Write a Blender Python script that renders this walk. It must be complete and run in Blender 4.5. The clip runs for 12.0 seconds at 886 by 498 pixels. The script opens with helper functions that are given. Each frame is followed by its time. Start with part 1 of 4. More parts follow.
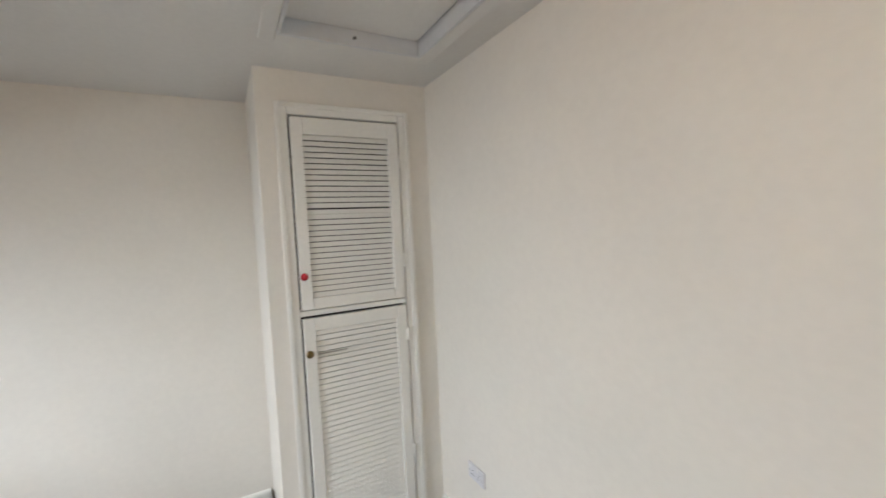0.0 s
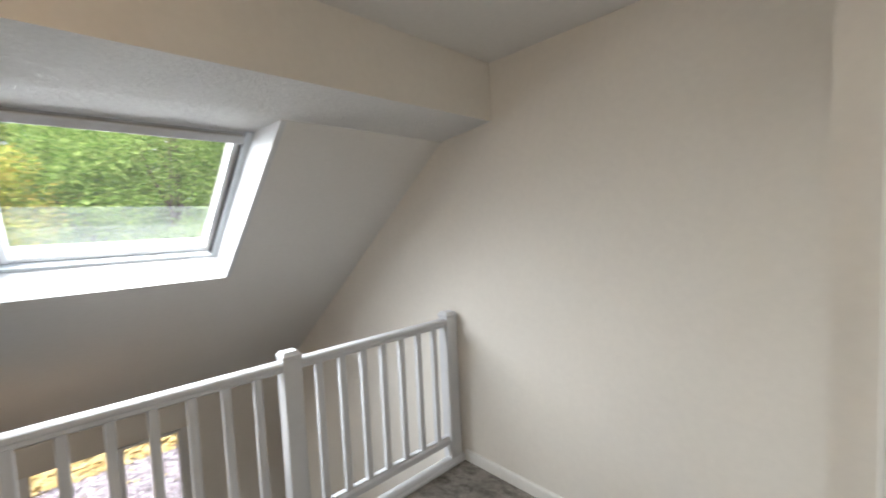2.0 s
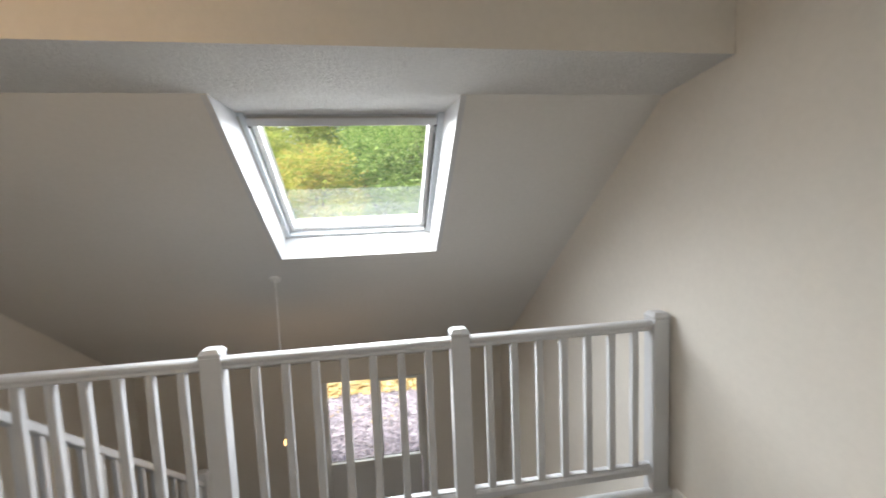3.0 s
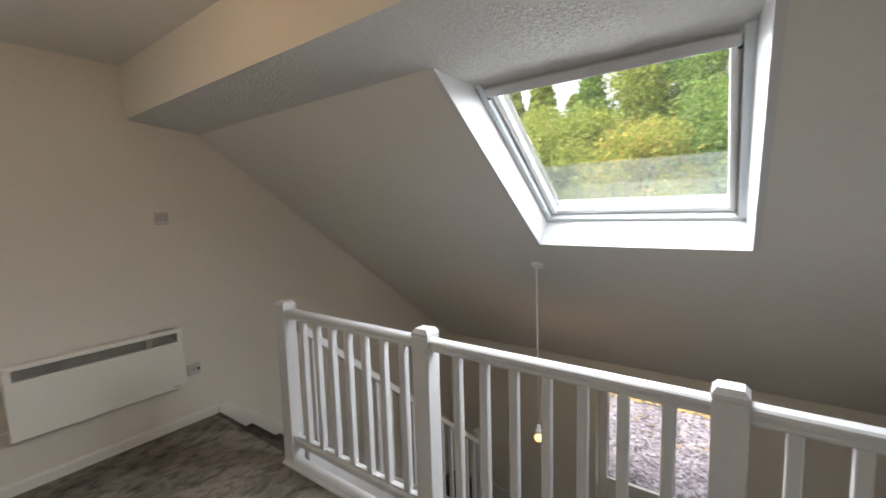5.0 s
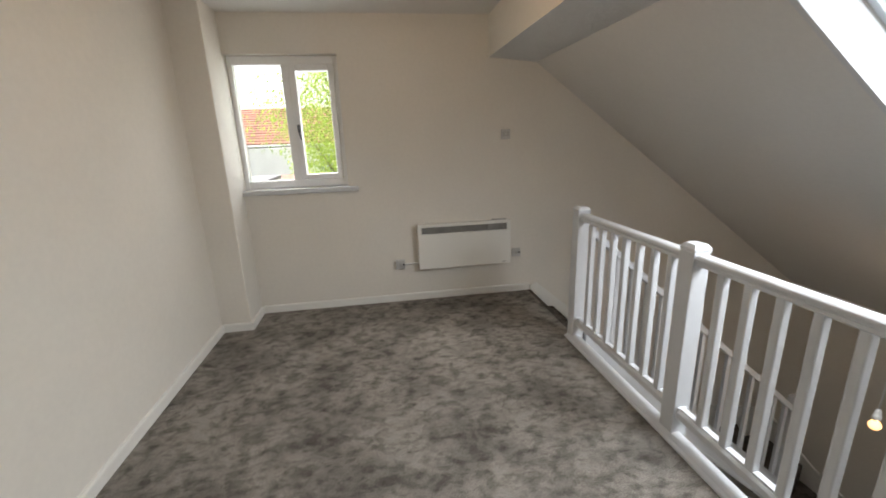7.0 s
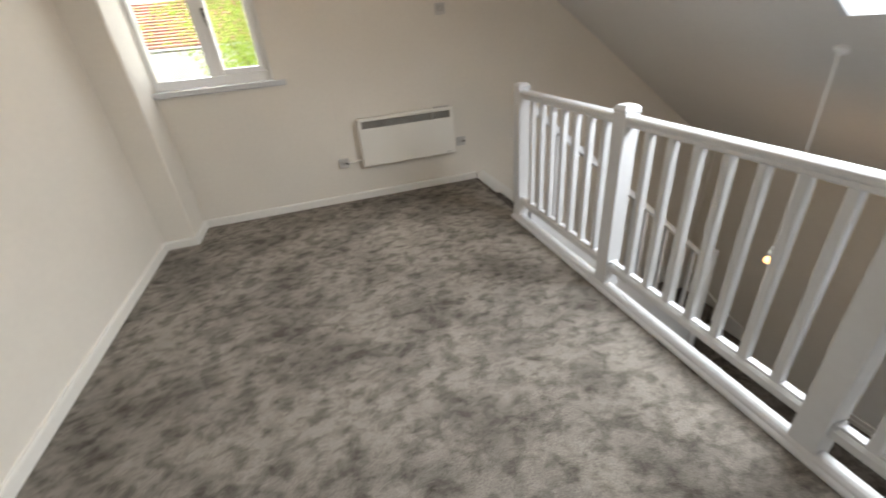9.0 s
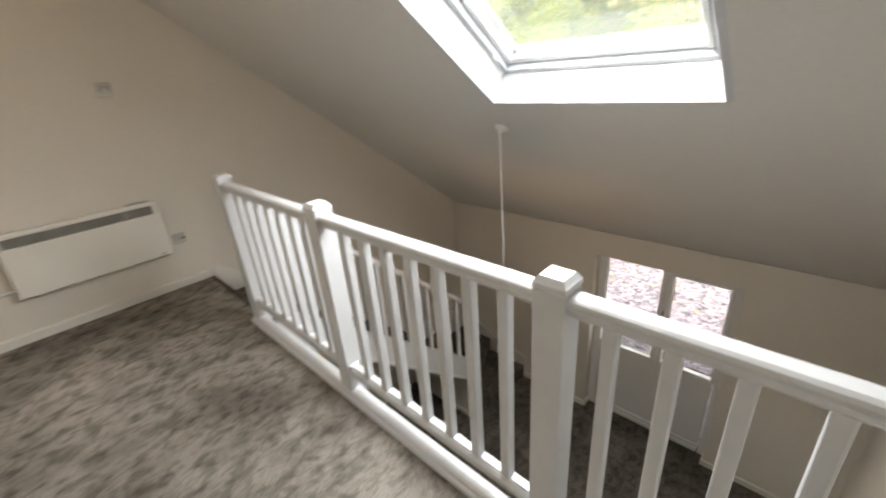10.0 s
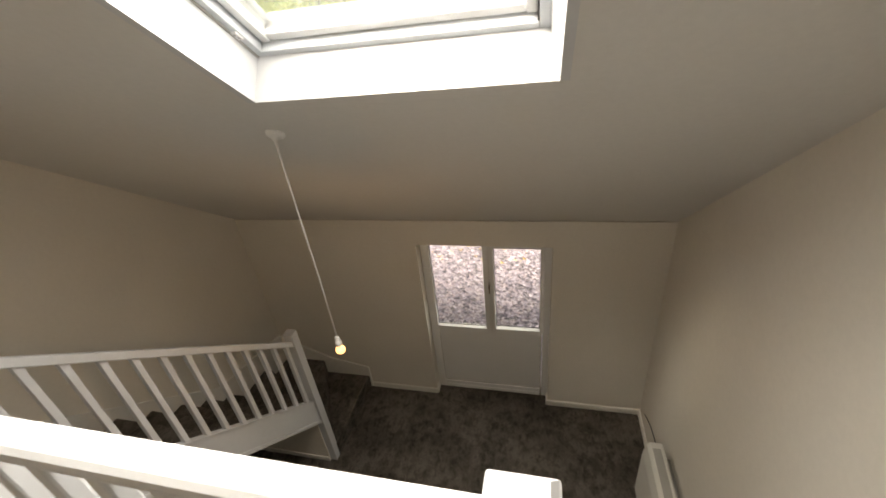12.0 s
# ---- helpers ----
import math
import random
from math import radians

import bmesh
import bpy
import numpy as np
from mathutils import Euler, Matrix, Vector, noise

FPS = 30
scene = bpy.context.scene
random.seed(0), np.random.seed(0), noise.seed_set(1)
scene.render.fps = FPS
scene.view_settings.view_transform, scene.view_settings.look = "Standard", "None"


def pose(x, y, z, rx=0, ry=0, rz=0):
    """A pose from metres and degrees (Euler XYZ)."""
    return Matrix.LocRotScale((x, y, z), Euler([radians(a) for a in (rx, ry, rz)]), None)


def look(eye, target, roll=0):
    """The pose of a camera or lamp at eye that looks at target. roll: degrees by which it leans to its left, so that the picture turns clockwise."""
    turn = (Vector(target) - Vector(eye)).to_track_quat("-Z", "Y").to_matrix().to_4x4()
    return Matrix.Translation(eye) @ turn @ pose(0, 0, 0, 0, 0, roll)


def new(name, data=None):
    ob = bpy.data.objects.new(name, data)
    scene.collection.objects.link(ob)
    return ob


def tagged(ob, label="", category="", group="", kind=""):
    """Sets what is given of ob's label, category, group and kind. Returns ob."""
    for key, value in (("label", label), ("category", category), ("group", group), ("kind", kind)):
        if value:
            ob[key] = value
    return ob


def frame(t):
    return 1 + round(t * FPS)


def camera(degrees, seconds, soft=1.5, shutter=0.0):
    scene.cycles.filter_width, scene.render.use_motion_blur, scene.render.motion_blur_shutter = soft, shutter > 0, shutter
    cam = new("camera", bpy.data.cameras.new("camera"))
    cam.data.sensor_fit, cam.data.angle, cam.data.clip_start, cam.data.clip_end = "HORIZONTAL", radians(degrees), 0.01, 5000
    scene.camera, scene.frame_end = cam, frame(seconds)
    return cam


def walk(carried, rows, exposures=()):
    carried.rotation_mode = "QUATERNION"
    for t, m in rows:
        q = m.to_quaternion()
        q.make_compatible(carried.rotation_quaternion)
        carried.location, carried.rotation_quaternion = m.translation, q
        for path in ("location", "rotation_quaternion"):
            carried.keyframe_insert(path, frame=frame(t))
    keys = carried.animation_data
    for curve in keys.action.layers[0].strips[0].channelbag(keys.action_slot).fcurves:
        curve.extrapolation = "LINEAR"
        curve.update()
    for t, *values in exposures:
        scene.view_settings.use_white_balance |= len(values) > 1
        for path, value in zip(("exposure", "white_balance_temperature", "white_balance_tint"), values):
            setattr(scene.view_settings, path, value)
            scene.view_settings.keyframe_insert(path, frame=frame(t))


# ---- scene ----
cam = camera(94.7, 12.0, 1.6, 0.35)
EXPOSURES = [(0.0, 2.44, 6250, 10), (1.0, 2.48, 6300, 10), (2.0, 2.24, 6450, 10), (3.5, 2.12, 6600, 10), (5.5, 1.8, 6650, 10), (7.0, 2.04, 6550, 10), (9.0, 2.38, 6650, 10), (9.5, 2.45, 6750, 10), (10.0, 2.3, 7000, 10), (10.5, 2.1, 7050, 10), (11.0, 1.95, 7100, 10), (12.0, 2.0, 8000, 11)]
PATH = [
    (0, (1.195, -1.668, 1.706), (2.954, -2.612, 1.587), -2.7),
    (0.5, (1.504, -1.822, 1.724), (3.458, -2.223, 1.577), -2.8),
    (1, (1.755, -1.950, 1.673), (3.729, -1.658, 1.552), -2.8),
    (1.5, (1.926, -1.983, 1.655), (3.683, -1.038, 1.519), -2.3),
    (2, (2.093, -1.918, 1.588), (3.456, -0.460, 1.464), -2.6),
    (2.5, (2.289, -1.906, 1.567), (3.110, -0.089, 1.417), -2.3),
    (3, (2.507, -1.890, 1.570), (2.805, 0.080, 1.394), -2.3),
    (3.5, (2.566, -1.790, 1.544), (2.385, 0.192, 1.351), -2.4),
    (3.7, (2.589, -1.740, 1.546), (2.246, 0.220, 1.342), -2.2),
    (5.3, (2.922, -1.245, 1.533), (1.535, 0.179, 1.311), -1.7),
    (5.5, (2.965, -1.180, 1.527), (1.430, 0.078, 1.278), -1.8),
    (6, (3.166, -1.159, 1.510), (1.364, -0.350, 1.196), -1.5),
    (6.5, (3.287, -1.248, 1.511), (1.388, -0.769, 1.105), -1.7),
    (7, (3.329, -1.372, 1.504), (1.419, -1.087, 0.982), -2.0),
    (7.2, (3.325, -1.395, 1.503), (1.421, -1.162, 0.937), -2.2),
    (8.8, (3.407, -1.385, 1.395), (1.666, -1.092, 0.449), -5.6),
    (9, (3.398, -1.362, 1.405), (1.701, -0.919, 0.445), -5.4),
    (9.5, (3.331, -1.036, 1.432), (1.772, -0.169, 0.528), -4.9),
    (10, (3.287, -0.781, 1.483), (1.988, 0.508, 0.676), -4.7),
    (10.5, (3.143, -0.614, 1.511), (2.162, 0.956, 0.754), -5.2),
    (11, (3.002, -0.474, 1.515), (2.262, 1.207, 0.723), -5.8),
    (11.5, (2.951, -0.345, 1.500), (2.329, 1.352, 0.645), -6.4),
    (12, (2.875, -0.234, 1.496), (2.404, 1.441, 0.509), -6.6),
]
walk(cam, [(t, look(eye, target, roll)) for t, eye, target, roll in PATH], EXPOSURES)

# ---- world, sun, lamps ----
world = bpy.data.worlds.new("overcast_sky")
scene.world = world
world.use_nodes = True
wn = world.node_tree
sky = wn.nodes.new("ShaderNodeTexSky")
sky.sky_type, sky.sun_disc = "NISHITA", False
sky.sun_elevation, sky.sun_rotation = radians(48), radians(215)
sky.air_density, sky.dust_density, sky.ozone_density = 1.0, 4.0, 1.0
pale = wn.nodes.new("ShaderNodeHueSaturation")
pale.inputs["Saturation"].default_value = 0.22
wn.links.new(sky.outputs["Color"], pale.inputs["Color"])
wn.links.new(pale.outputs["Color"], wn.nodes["Background"].inputs["Color"])
wn.nodes["Background"].inputs["Strength"].default_value = 0.15

sun = new("sun", bpy.data.lights.new("sun", "SUN"))
sun.data.energy, sun.data.angle, sun.data.color = 1.5, radians(25), (1.0, 0.96, 0.9)
sun.matrix_world = look((-6, -9, 12), (0, 0, 0))

BULB_LOW = (1.675, 1.437, -0.224)
BULB_LOFT = (1.325, -1.292, 2.238)
for spot, watts in ((BULB_LOW, 1.1), (BULB_LOFT, 1.8)):
    lamp = new("bulb_light", bpy.data.lights.new("bulb_light", "POINT"))
    lamp.data.energy, lamp.data.color, lamp.data.shadow_soft_size = watts, (1.0, 0.62, 0.30), 0.015
    lamp.location = (spot[0], spot[1], spot[2] - 0.004)

# sky light entering by the three openings
for name, eye, way, width, depth, watts, cone in (
    ("skylight_daylight", (2.35, 0.867, 1.817), (0.0, -0.60, -0.80), 0.92, 0.95, 5.6, 178),
    ("skylight_zenith_daylight", (2.35, 0.864, 1.813), (0.0, -0.60, -0.80), 0.92, 0.95, 7.6, 130),
    ("west_window_daylight", (-0.535, -2.085, 1.66), (1.0, 0.0, 0.0), 0.76, 0.92, 1.1, 165),
    ("garden_window_daylight", (2.30, 3.25, -1.05), (0.0, -0.92, -0.38), 1.05, 1.00, 1.5, 150),
):
    aim = Vector(eye) + Vector(way)
    day = new(name, bpy.data.lights.new(name, "AREA"))
    day.data.shape, day.data.size, day.data.size_y = "RECTANGLE", width, depth
    day.data.energy, day.data.spread, day.data.color = watts, radians(cone), (0.93, 0.97, 1.0)
    day.matrix_world = look(eye, aim)

# ---- materials ----
def links(m):
    return m.node_tree.nodes, m.node_tree.links


def ramp_mix(nodes, link, factor, c0, c1, lo=0.35, hi=0.65):
    r = nodes.new("ShaderNodeValToRGB")
    r.color_ramp.elements[0].position, r.color_ramp.elements[1].position = lo, hi
    r.color_ramp.elements[0].color, r.color_ramp.elements[1].color = (*c0, 1), (*c1, 1)
    link.new(factor, r.inputs["Fac"])
    return r.outputs["Color"]


def noise_node(nodes, link, scale, detail=3.0, rough=0.55, stretch=None, distort=0.0):
    co = nodes.new("ShaderNodeTexCoord")
    n = nodes.new("ShaderNodeTexNoise")
    n.inputs["Scale"].default_value, n.inputs["Detail"].default_value = scale, detail
    n.inputs["Roughness"].default_value, n.inputs["Distortion"].default_value = rough, distort
    if stretch:
        mp = nodes.new("ShaderNodeMapping")
        mp.inputs["Scale"].default_value = stretch
        link.new(co.outputs["Object"], mp.inputs["Vector"])
        link.new(mp.outputs["Vector"], n.inputs["Vector"])
    else:
        link.new(co.outputs["Object"], n.inputs["Vector"])
    return n.outputs["Fac"]


def mix_colour(nodes, link, a, b, fac=0.5, mode="MULTIPLY"):
    mx = nodes.new("ShaderNodeMix")
    mx.data_type, mx.blend_type = "RGBA", mode
    if isinstance(fac, float):
        mx.inputs[0].default_value = fac
    else:
        link.new(fac, mx.inputs[0])
    link.new(a, mx.inputs[6])
    link.new(b, mx.inputs[7])
    return mx.outputs[2]


def surface(name, base, rough=0.6, metal=0.0, broad=(1.2, 0.05), fine=(60.0, 0.05), bump=(120.0, 0.1, 0.001), spec=0.4, coat=0.0):
    """A painted or plain surface: colour wandering at two scales, and a fine relief."""
    m = bpy.data.materials.new(name)
    m.use_nodes = True
    nodes, link = links(m)
    p = nodes["Principled BSDF"]
    p.inputs["Roughness"].default_value, p.inputs["Metallic"].default_value = rough, metal
    p.inputs["Specular IOR Level"].default_value = spec
    p.inputs["Coat Weight"].default_value = coat
    def shade(k):
        return tuple(min(1.0, c * k) for c in base)
    a = ramp_mix(nodes, link, noise_node(nodes, link, broad[0]), shade(1 - broad[1]), shade(1 + broad[1] * 0.5))
    b = ramp_mix(nodes, link, noise_node(nodes, link, fine[0], 4), (1 - fine[1],) * 3, (1, 1, 1))
    link.new(mix_colour(nodes, link, a, b, 1.0), p.inputs["Base Color"])
    if bump:
        bp = nodes.new("ShaderNodeBump")
        bp.inputs["Strength"].default_value, bp.inputs["Distance"].default_value = bump[1], bump[2]
        link.new(noise_node(nodes, link, bump[0], 4), bp.inputs["Height"])
        link.new(bp.outputs["Normal"], p.inputs["Normal"])
    return m


WALL = surface("cream_wall_paint", (0.755, 0.722, 0.665), 0.75, broad=(0.9, 0.04), fine=(35, 0.03), bump=(90, 0.25, 0.002), spec=0.25)
CEILING = surface("white_ceiling_paint", (0.705, 0.695, 0.675), 0.8, broad=(0.8, 0.03), fine=(40, 0.03), bump=(70, 0.3, 0.002), spec=0.2)
GLOSS = surface("white_gloss_paint", (0.60, 0.615, 0.64), 0.36, broad=(2.5, 0.03), fine=(30, 0.03), bump=(25, 0.12, 0.0015), spec=0.38)
SATIN = surface("white_satin_paint", (0.80, 0.79, 0.755), 0.45, broad=(2.0, 0.04), fine=(50, 0.04), bump=(60, 0.15, 0.001), spec=0.45)
FRAME = surface("blue_grey_window_lacquer", (0.62, 0.66, 0.70), 0.32, broad=(2.0, 0.03), fine=(60, 0.02), bump=None, spec=0.5)
UPVC = surface("white_upvc", (0.83, 0.84, 0.85), 0.28, broad=(2.0, 0.02), fine=(60, 0.02), bump=None, spec=0.5)
HEATER_WHITE = surface("heater_enamel", (0.78, 0.77, 0.73), 0.4, broad=(2.0, 0.03), fine=(80, 0.02), bump=(200, 0.06, 0.0005))
PLASTIC = surface("white_plastic", (0.78, 0.78, 0.77), 0.35, broad=(4, 0.03), fine=(80, 0.02), bump=None)
GREY_PLASTIC = surface("grey_plastic", (0.45, 0.44, 0.42), 0.45, broad=(4, 0.08), fine=(80, 0.03), bump=None)
SOCKET = surface("pale_socket_plastic", (0.66, 0.655, 0.68), 0.35, broad=(4, 0.03), fine=(80, 0.02), bump=None)
# grey that carries the shadow side of the ventilation bar in its colour
FLAP = surface("shade_grey_flap", (0.55, 0.56, 0.58), 0.4, broad=(3, 0.06), fine=(60, 0.04), bump=None)
PLATE = surface("satin_grey_plate", (0.56, 0.55, 0.54), 0.4, metal=0.1, broad=(6, 0.1), fine=(90, 0.05), bump=None)
GRILLE = surface("heater_grille_grey", (0.36, 0.35, 0.33), 0.55, broad=(8, 0.15), fine=(80, 0.08), bump=None)
# near-black standing for the shade inside the cupboard, hatch gap and pin holes
DARK = surface("shade_black", (0.02, 0.02, 0.02), 0.8, broad=(4, 0.1), fine=(40, 0.1), bump=None)
BRASS = surface("aged_brass", (0.24, 0.17, 0.08), 0.3, metal=1.0, broad=(30, 0.25), fine=(200, 0.2), bump=None)
STEEL = surface("steel", (0.5, 0.5, 0.5), 0.3, metal=1.0, broad=(30, 0.1), fine=(200, 0.1), bump=None)
BLACK_METAL = surface("black_handle", (0.02, 0.02, 0.022), 0.35, broad=(10, 0.1), fine=(90, 0.1), bump=None)
RED = surface("red_knob", (0.42, 0.02, 0.03), 0.12, broad=(20, 0.2), fine=(90, 0.05), bump=None, spec=0.6, coat=0.6)
SCUFF = surface("grey_scuff", (0.42, 0.40, 0.37), 0.6, broad=(9, 0.15), fine=(60, 0.1), bump=None)


def stipple():
    """White textured plaster, with a coarse stippled relief."""
    m = surface("stippled_plaster", (0.90, 0.90, 0.895), 0.8, bump=None, spec=0.2)
    nodes, link = links(m)
    b = nodes.new("ShaderNodeBump")
    b.inputs["Strength"].default_value, b.inputs["Distance"].default_value = 0.85, 0.009
    h = ramp_mix(nodes, link, noise_node(nodes, link, 58, 6, 0.65, distort=0.6), (0, 0, 0), (1, 1, 1), 0.4, 0.62)
    link.new(h, b.inputs["Height"])
    link.new(b.outputs["Normal"], nodes["Principled BSDF"].inputs["Normal"])
    return m


STIPPLE = stipple()


def carpet(name, dark, light, low=0.42):
    """Plush carpet: pile brushed this way and that, in patches of about a hand's size."""
    m = bpy.data.materials.new(name)
    m.use_nodes = True
    nodes, link = links(m)
    p = nodes["Principled BSDF"]
    p.inputs["Roughness"].default_value, p.inputs["Specular IOR Level"].default_value = 0.95, 0.05
    mid = tuple((a * 0.55 + b * 0.45) for a, b in zip(dark, light))
    broad = ramp_mix(nodes, link, noise_node(nodes, link, 2.6, 4, 0.6), mid, light, 0.36, 0.58)
    marks = ramp_mix(nodes, link, noise_node(nodes, link, 12.0, 4, 0.58, (1.0, 0.8, 1.0), 0.25), (low, low, low * 0.98), (1, 1, 1), 0.37, 0.52)
    strokes = ramp_mix(nodes, link, noise_node(nodes, link, 27.0, 5, 0.62, (1, 0.55, 1), 0.3), (0.56, 0.55, 0.54), (1, 1, 1), 0.34, 0.51)
    pile = ramp_mix(nodes, link, noise_node(nodes, link, 170, 3, 0.75), (0.45, 0.45, 0.45), (1.0, 1.0, 1.0), 0.32, 0.62)
    c = mix_colour(nodes, link, broad, marks, 1.0)
    c = mix_colour(nodes, link, c, strokes, 0.8)
    c = mix_colour(nodes, link, c, pile, 1.0)
    link.new(c, p.inputs["Base Color"])
    b1 = nodes.new("ShaderNodeBump")
    b1.inputs["Strength"].default_value, b1.inputs["Distance"].default_value = 0.6, 0.006
    link.new(noise_node(nodes, link, 300, 3, 0.7), b1.inputs["Height"])
    b2 = nodes.new("ShaderNodeBump")
    b2.inputs["Strength"].default_value, b2.inputs["Distance"].default_value = 0.5, 0.01
    link.new(noise_node(nodes, link, 12, 4), b2.inputs["Height"])
    link.new(b1.outputs["Normal"], b2.inputs["Normal"])
    link.new(b2.outputs["Normal"], p.inputs["Normal"])
    return m


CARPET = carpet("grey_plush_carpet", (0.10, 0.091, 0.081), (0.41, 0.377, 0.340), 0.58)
# dark carpet downstairs, its colour taken down further for the dimmer light there
CARPET_LOW = carpet("dimmed_dark_plush_carpet", (0.055, 0.049, 0.043), (0.19, 0.170, 0.150), 0.62)


def glass(name, haze=0.0, blotch=0.08):
    """Clear flat glazing; haze: how far a translucent film scatters."""
    m = bpy.data.materials.new(name)
    m.use_nodes = True
    nodes, link = links(m)
    nodes.remove(nodes["Principled BSDF"])
    clear, shine, fr, mx = (nodes.new(n) for n in ("ShaderNodeBsdfTransparent", "ShaderNodeBsdfGlossy", "ShaderNodeLayerWeight", "ShaderNodeMixShader"))
    clear.inputs["Color"].default_value = (0.97, 0.98, 0.975, 1)
    shine.inputs["Roughness"].default_value = 0.02
    curve, gain = nodes.new("ShaderNodeMath"), nodes.new("ShaderNodeMath")
    curve.operation, curve.inputs[1].default_value = "POWER", 4.0
    gain.operation, gain.inputs[1].default_value, gain.inputs[2].default_value = "MULTIPLY_ADD", 0.45, 0.02
    link.new(fr.outputs["Facing"], curve.inputs[0])
    link.new(curve.outputs[0], gain.inputs[0])
    link.new(gain.outputs[0], mx.inputs[0])
    link.new(clear.outputs[0], mx.inputs[1])
    link.new(shine.outputs[0], mx.inputs[2])
    out = mx.outputs[0]
    if haze:
        film, both, add = nodes.new("ShaderNodeBsdfTranslucent"), nodes.new("ShaderNodeMixShader"), nodes.new("ShaderNodeMath")
        film.inputs["Color"].default_value = (0.8, 0.86, 0.88, 1)
        add.operation, add.inputs[1].default_value = "MULTIPLY_ADD", blotch
        add.inputs[2].default_value = haze
        link.new(noise_node(nodes, link, 14, 4), add.inputs[0])
        link.new(add.outputs[0], both.inputs[0])
        link.new(out, both.inputs[1])
        link.new(film.outputs[0], both.inputs[2])
        out = both.outputs[0]
    link.new(out, nodes["Material Output"].inputs["Surface"])
    return m


GLASS = glass("window_glass")
HAZY_FILM = glass("translucent_haze", 0.05)
# a faint pale veil put into the pane, for glare haze over the trees
VEILED_GLASS = glass("veiled_glass", 0.008, 0.014)


def glow(name, colour, strength):
    m = bpy.data.materials.new(name)
    m.use_nodes = True
    p = m.node_tree.nodes["Principled BSDF"]
    p.inputs["Base Color"].default_value = (*colour, 1)
    p.inputs["Emission Color"].default_value = (*colour, 1)
    p.inputs["Emission Strength"].default_value = strength
    return m


BULB_GLOW = glow("lit_bulb", (1.0, 0.52, 0.19), 0.85)


def pieces(name, colours, rough=0.8, translucent=0.0):
    """Each loose piece of a mesh takes a colour of its own from the range."""
    m = bpy.data.materials.new(name)
    m.use_nodes = True
    nodes, link = links(m)
    p = nodes["Principled BSDF"]
    p.inputs["Roughness"].default_value, p.inputs["Specular IOR Level"].default_value = rough, 0.3
    g = nodes.new("ShaderNodeNewGeometry")
    r = nodes.new("ShaderNodeValToRGB")
    e = r.color_ramp.elements
    while len(e) < len(colours):
        e.new(0.5)
    for i, c in enumerate(colours):
        e[i].position, e[i].color = i / (len(colours) - 1), (*c, 1)
    link.new(g.outputs["Random Per Island"], r.inputs["Fac"])
    grain = ramp_mix(nodes, link, noise_node(nodes, link, 9, 4), (0.7, 0.7, 0.7), (1, 1, 1))
    c = mix_colour(nodes, link, r.outputs["Color"], grain, 1.0)
    link.new(c, p.inputs["Base Color"])
    if translucent:
        t, mx = nodes.new("ShaderNodeBsdfTranslucent"), nodes.new("ShaderNodeMixShader")
        mx.inputs[0].default_value = translucent
        link.new(c, t.inputs["Color"])
        link.new(p.outputs[0], mx.inputs[1])
        link.new(t.outputs[0], mx.inputs[2])
        link.new(mx.outputs[0], nodes["Material Output"].inputs["Surface"])
    return m


LEAF_GREEN = pieces("green_leaves", [(0.13, 0.23, 0.05), (0.23, 0.36, 0.09), (0.33, 0.46, 0.13), (0.43, 0.52, 0.17)], 0.6, 0.5)
LEAF_YELLOW = pieces("yellowing_leaves", [(0.24, 0.34, 0.07), (0.36, 0.45, 0.10), (0.48, 0.52, 0.13), (0.56, 0.52, 0.15)], 0.6, 0.5)
LEAF_GOLD = pieces("golden_leaves", [(0.28, 0.42, 0.09), (0.44, 0.49, 0.11), (0.60, 0.53, 0.13), (0.58, 0.43, 0.13)], 0.6, 0.5)
LEAF_DARK = pieces("dark_needles", [(0.10, 0.19, 0.08), (0.16, 0.28, 0.12), (0.23, 0.34, 0.16)], 0.65, 0.45)
LEAF_LIGHT = pieces("lime_leaves", [(0.26, 0.40, 0.06), (0.40, 0.54, 0.10), (0.54, 0.62, 0.16)], 0.6, 0.55)
CHIPS = pieces("slate_chips", [(0.08, 0.072, 0.095), (0.23, 0.205, 0.25), (0.31, 0.28, 0.335), (0.39, 0.355, 0.415), (0.36, 0.30, 0.33), (0.49, 0.45, 0.50)], 0.75)
LITTER = pieces("dry_leaves", [(0.45, 0.30, 0.12), (0.58, 0.42, 0.20), (0.62, 0.50, 0.27), (0.48, 0.38, 0.18)], 0.8, 0.2)
BARK = surface("bark", (0.16, 0.12, 0.09), 0.9, broad=(3, 0.3), fine=(40, 0.3), bump=(30, 0.8, 0.02))
SOIL = surface("ground_soil_and_grass", (0.10, 0.11, 0.05), 0.95, broad=(0.4, 0.3), fine=(12, 0.4), bump=(20, 0.8, 0.03))
DRY_GRASS = surface("dry_straw_grass", (0.46, 0.36, 0.18), 0.95, broad=(1.5, 0.25), fine=(25, 0.35), bump=(40, 0.6, 0.02))
GRAVEL_BED = surface("gravel_bed", (0.24, 0.21, 0.235), 0.95, broad=(2, 0.2), fine=(30, 0.5), bump=(40, 0.8, 0.02))
RENDER_WHITE = surface("white_render", (0.88, 0.87, 0.85), 0.85, broad=(0.6, 0.08), fine=(25, 0.08), bump=(60, 0.3, 0.004))
TILE = surface("red_clay_tile", (0.50, 0.235, 0.175), 0.75, broad=(1.2, 0.25), fine=(20, 0.25), bump=(40, 0.3, 0.004))
BRICK = surface("red_brick", (0.36, 0.13, 0.09), 0.85, broad=(3, 0.2), fine=(25, 0.25), bump=(40, 0.4, 0.004))
FELT = surface("grey_roof_felt", (0.26, 0.26, 0.27), 0.9, broad=(1.5, 0.2), fine=(40, 0.2), bump=(80, 0.3, 0.003))
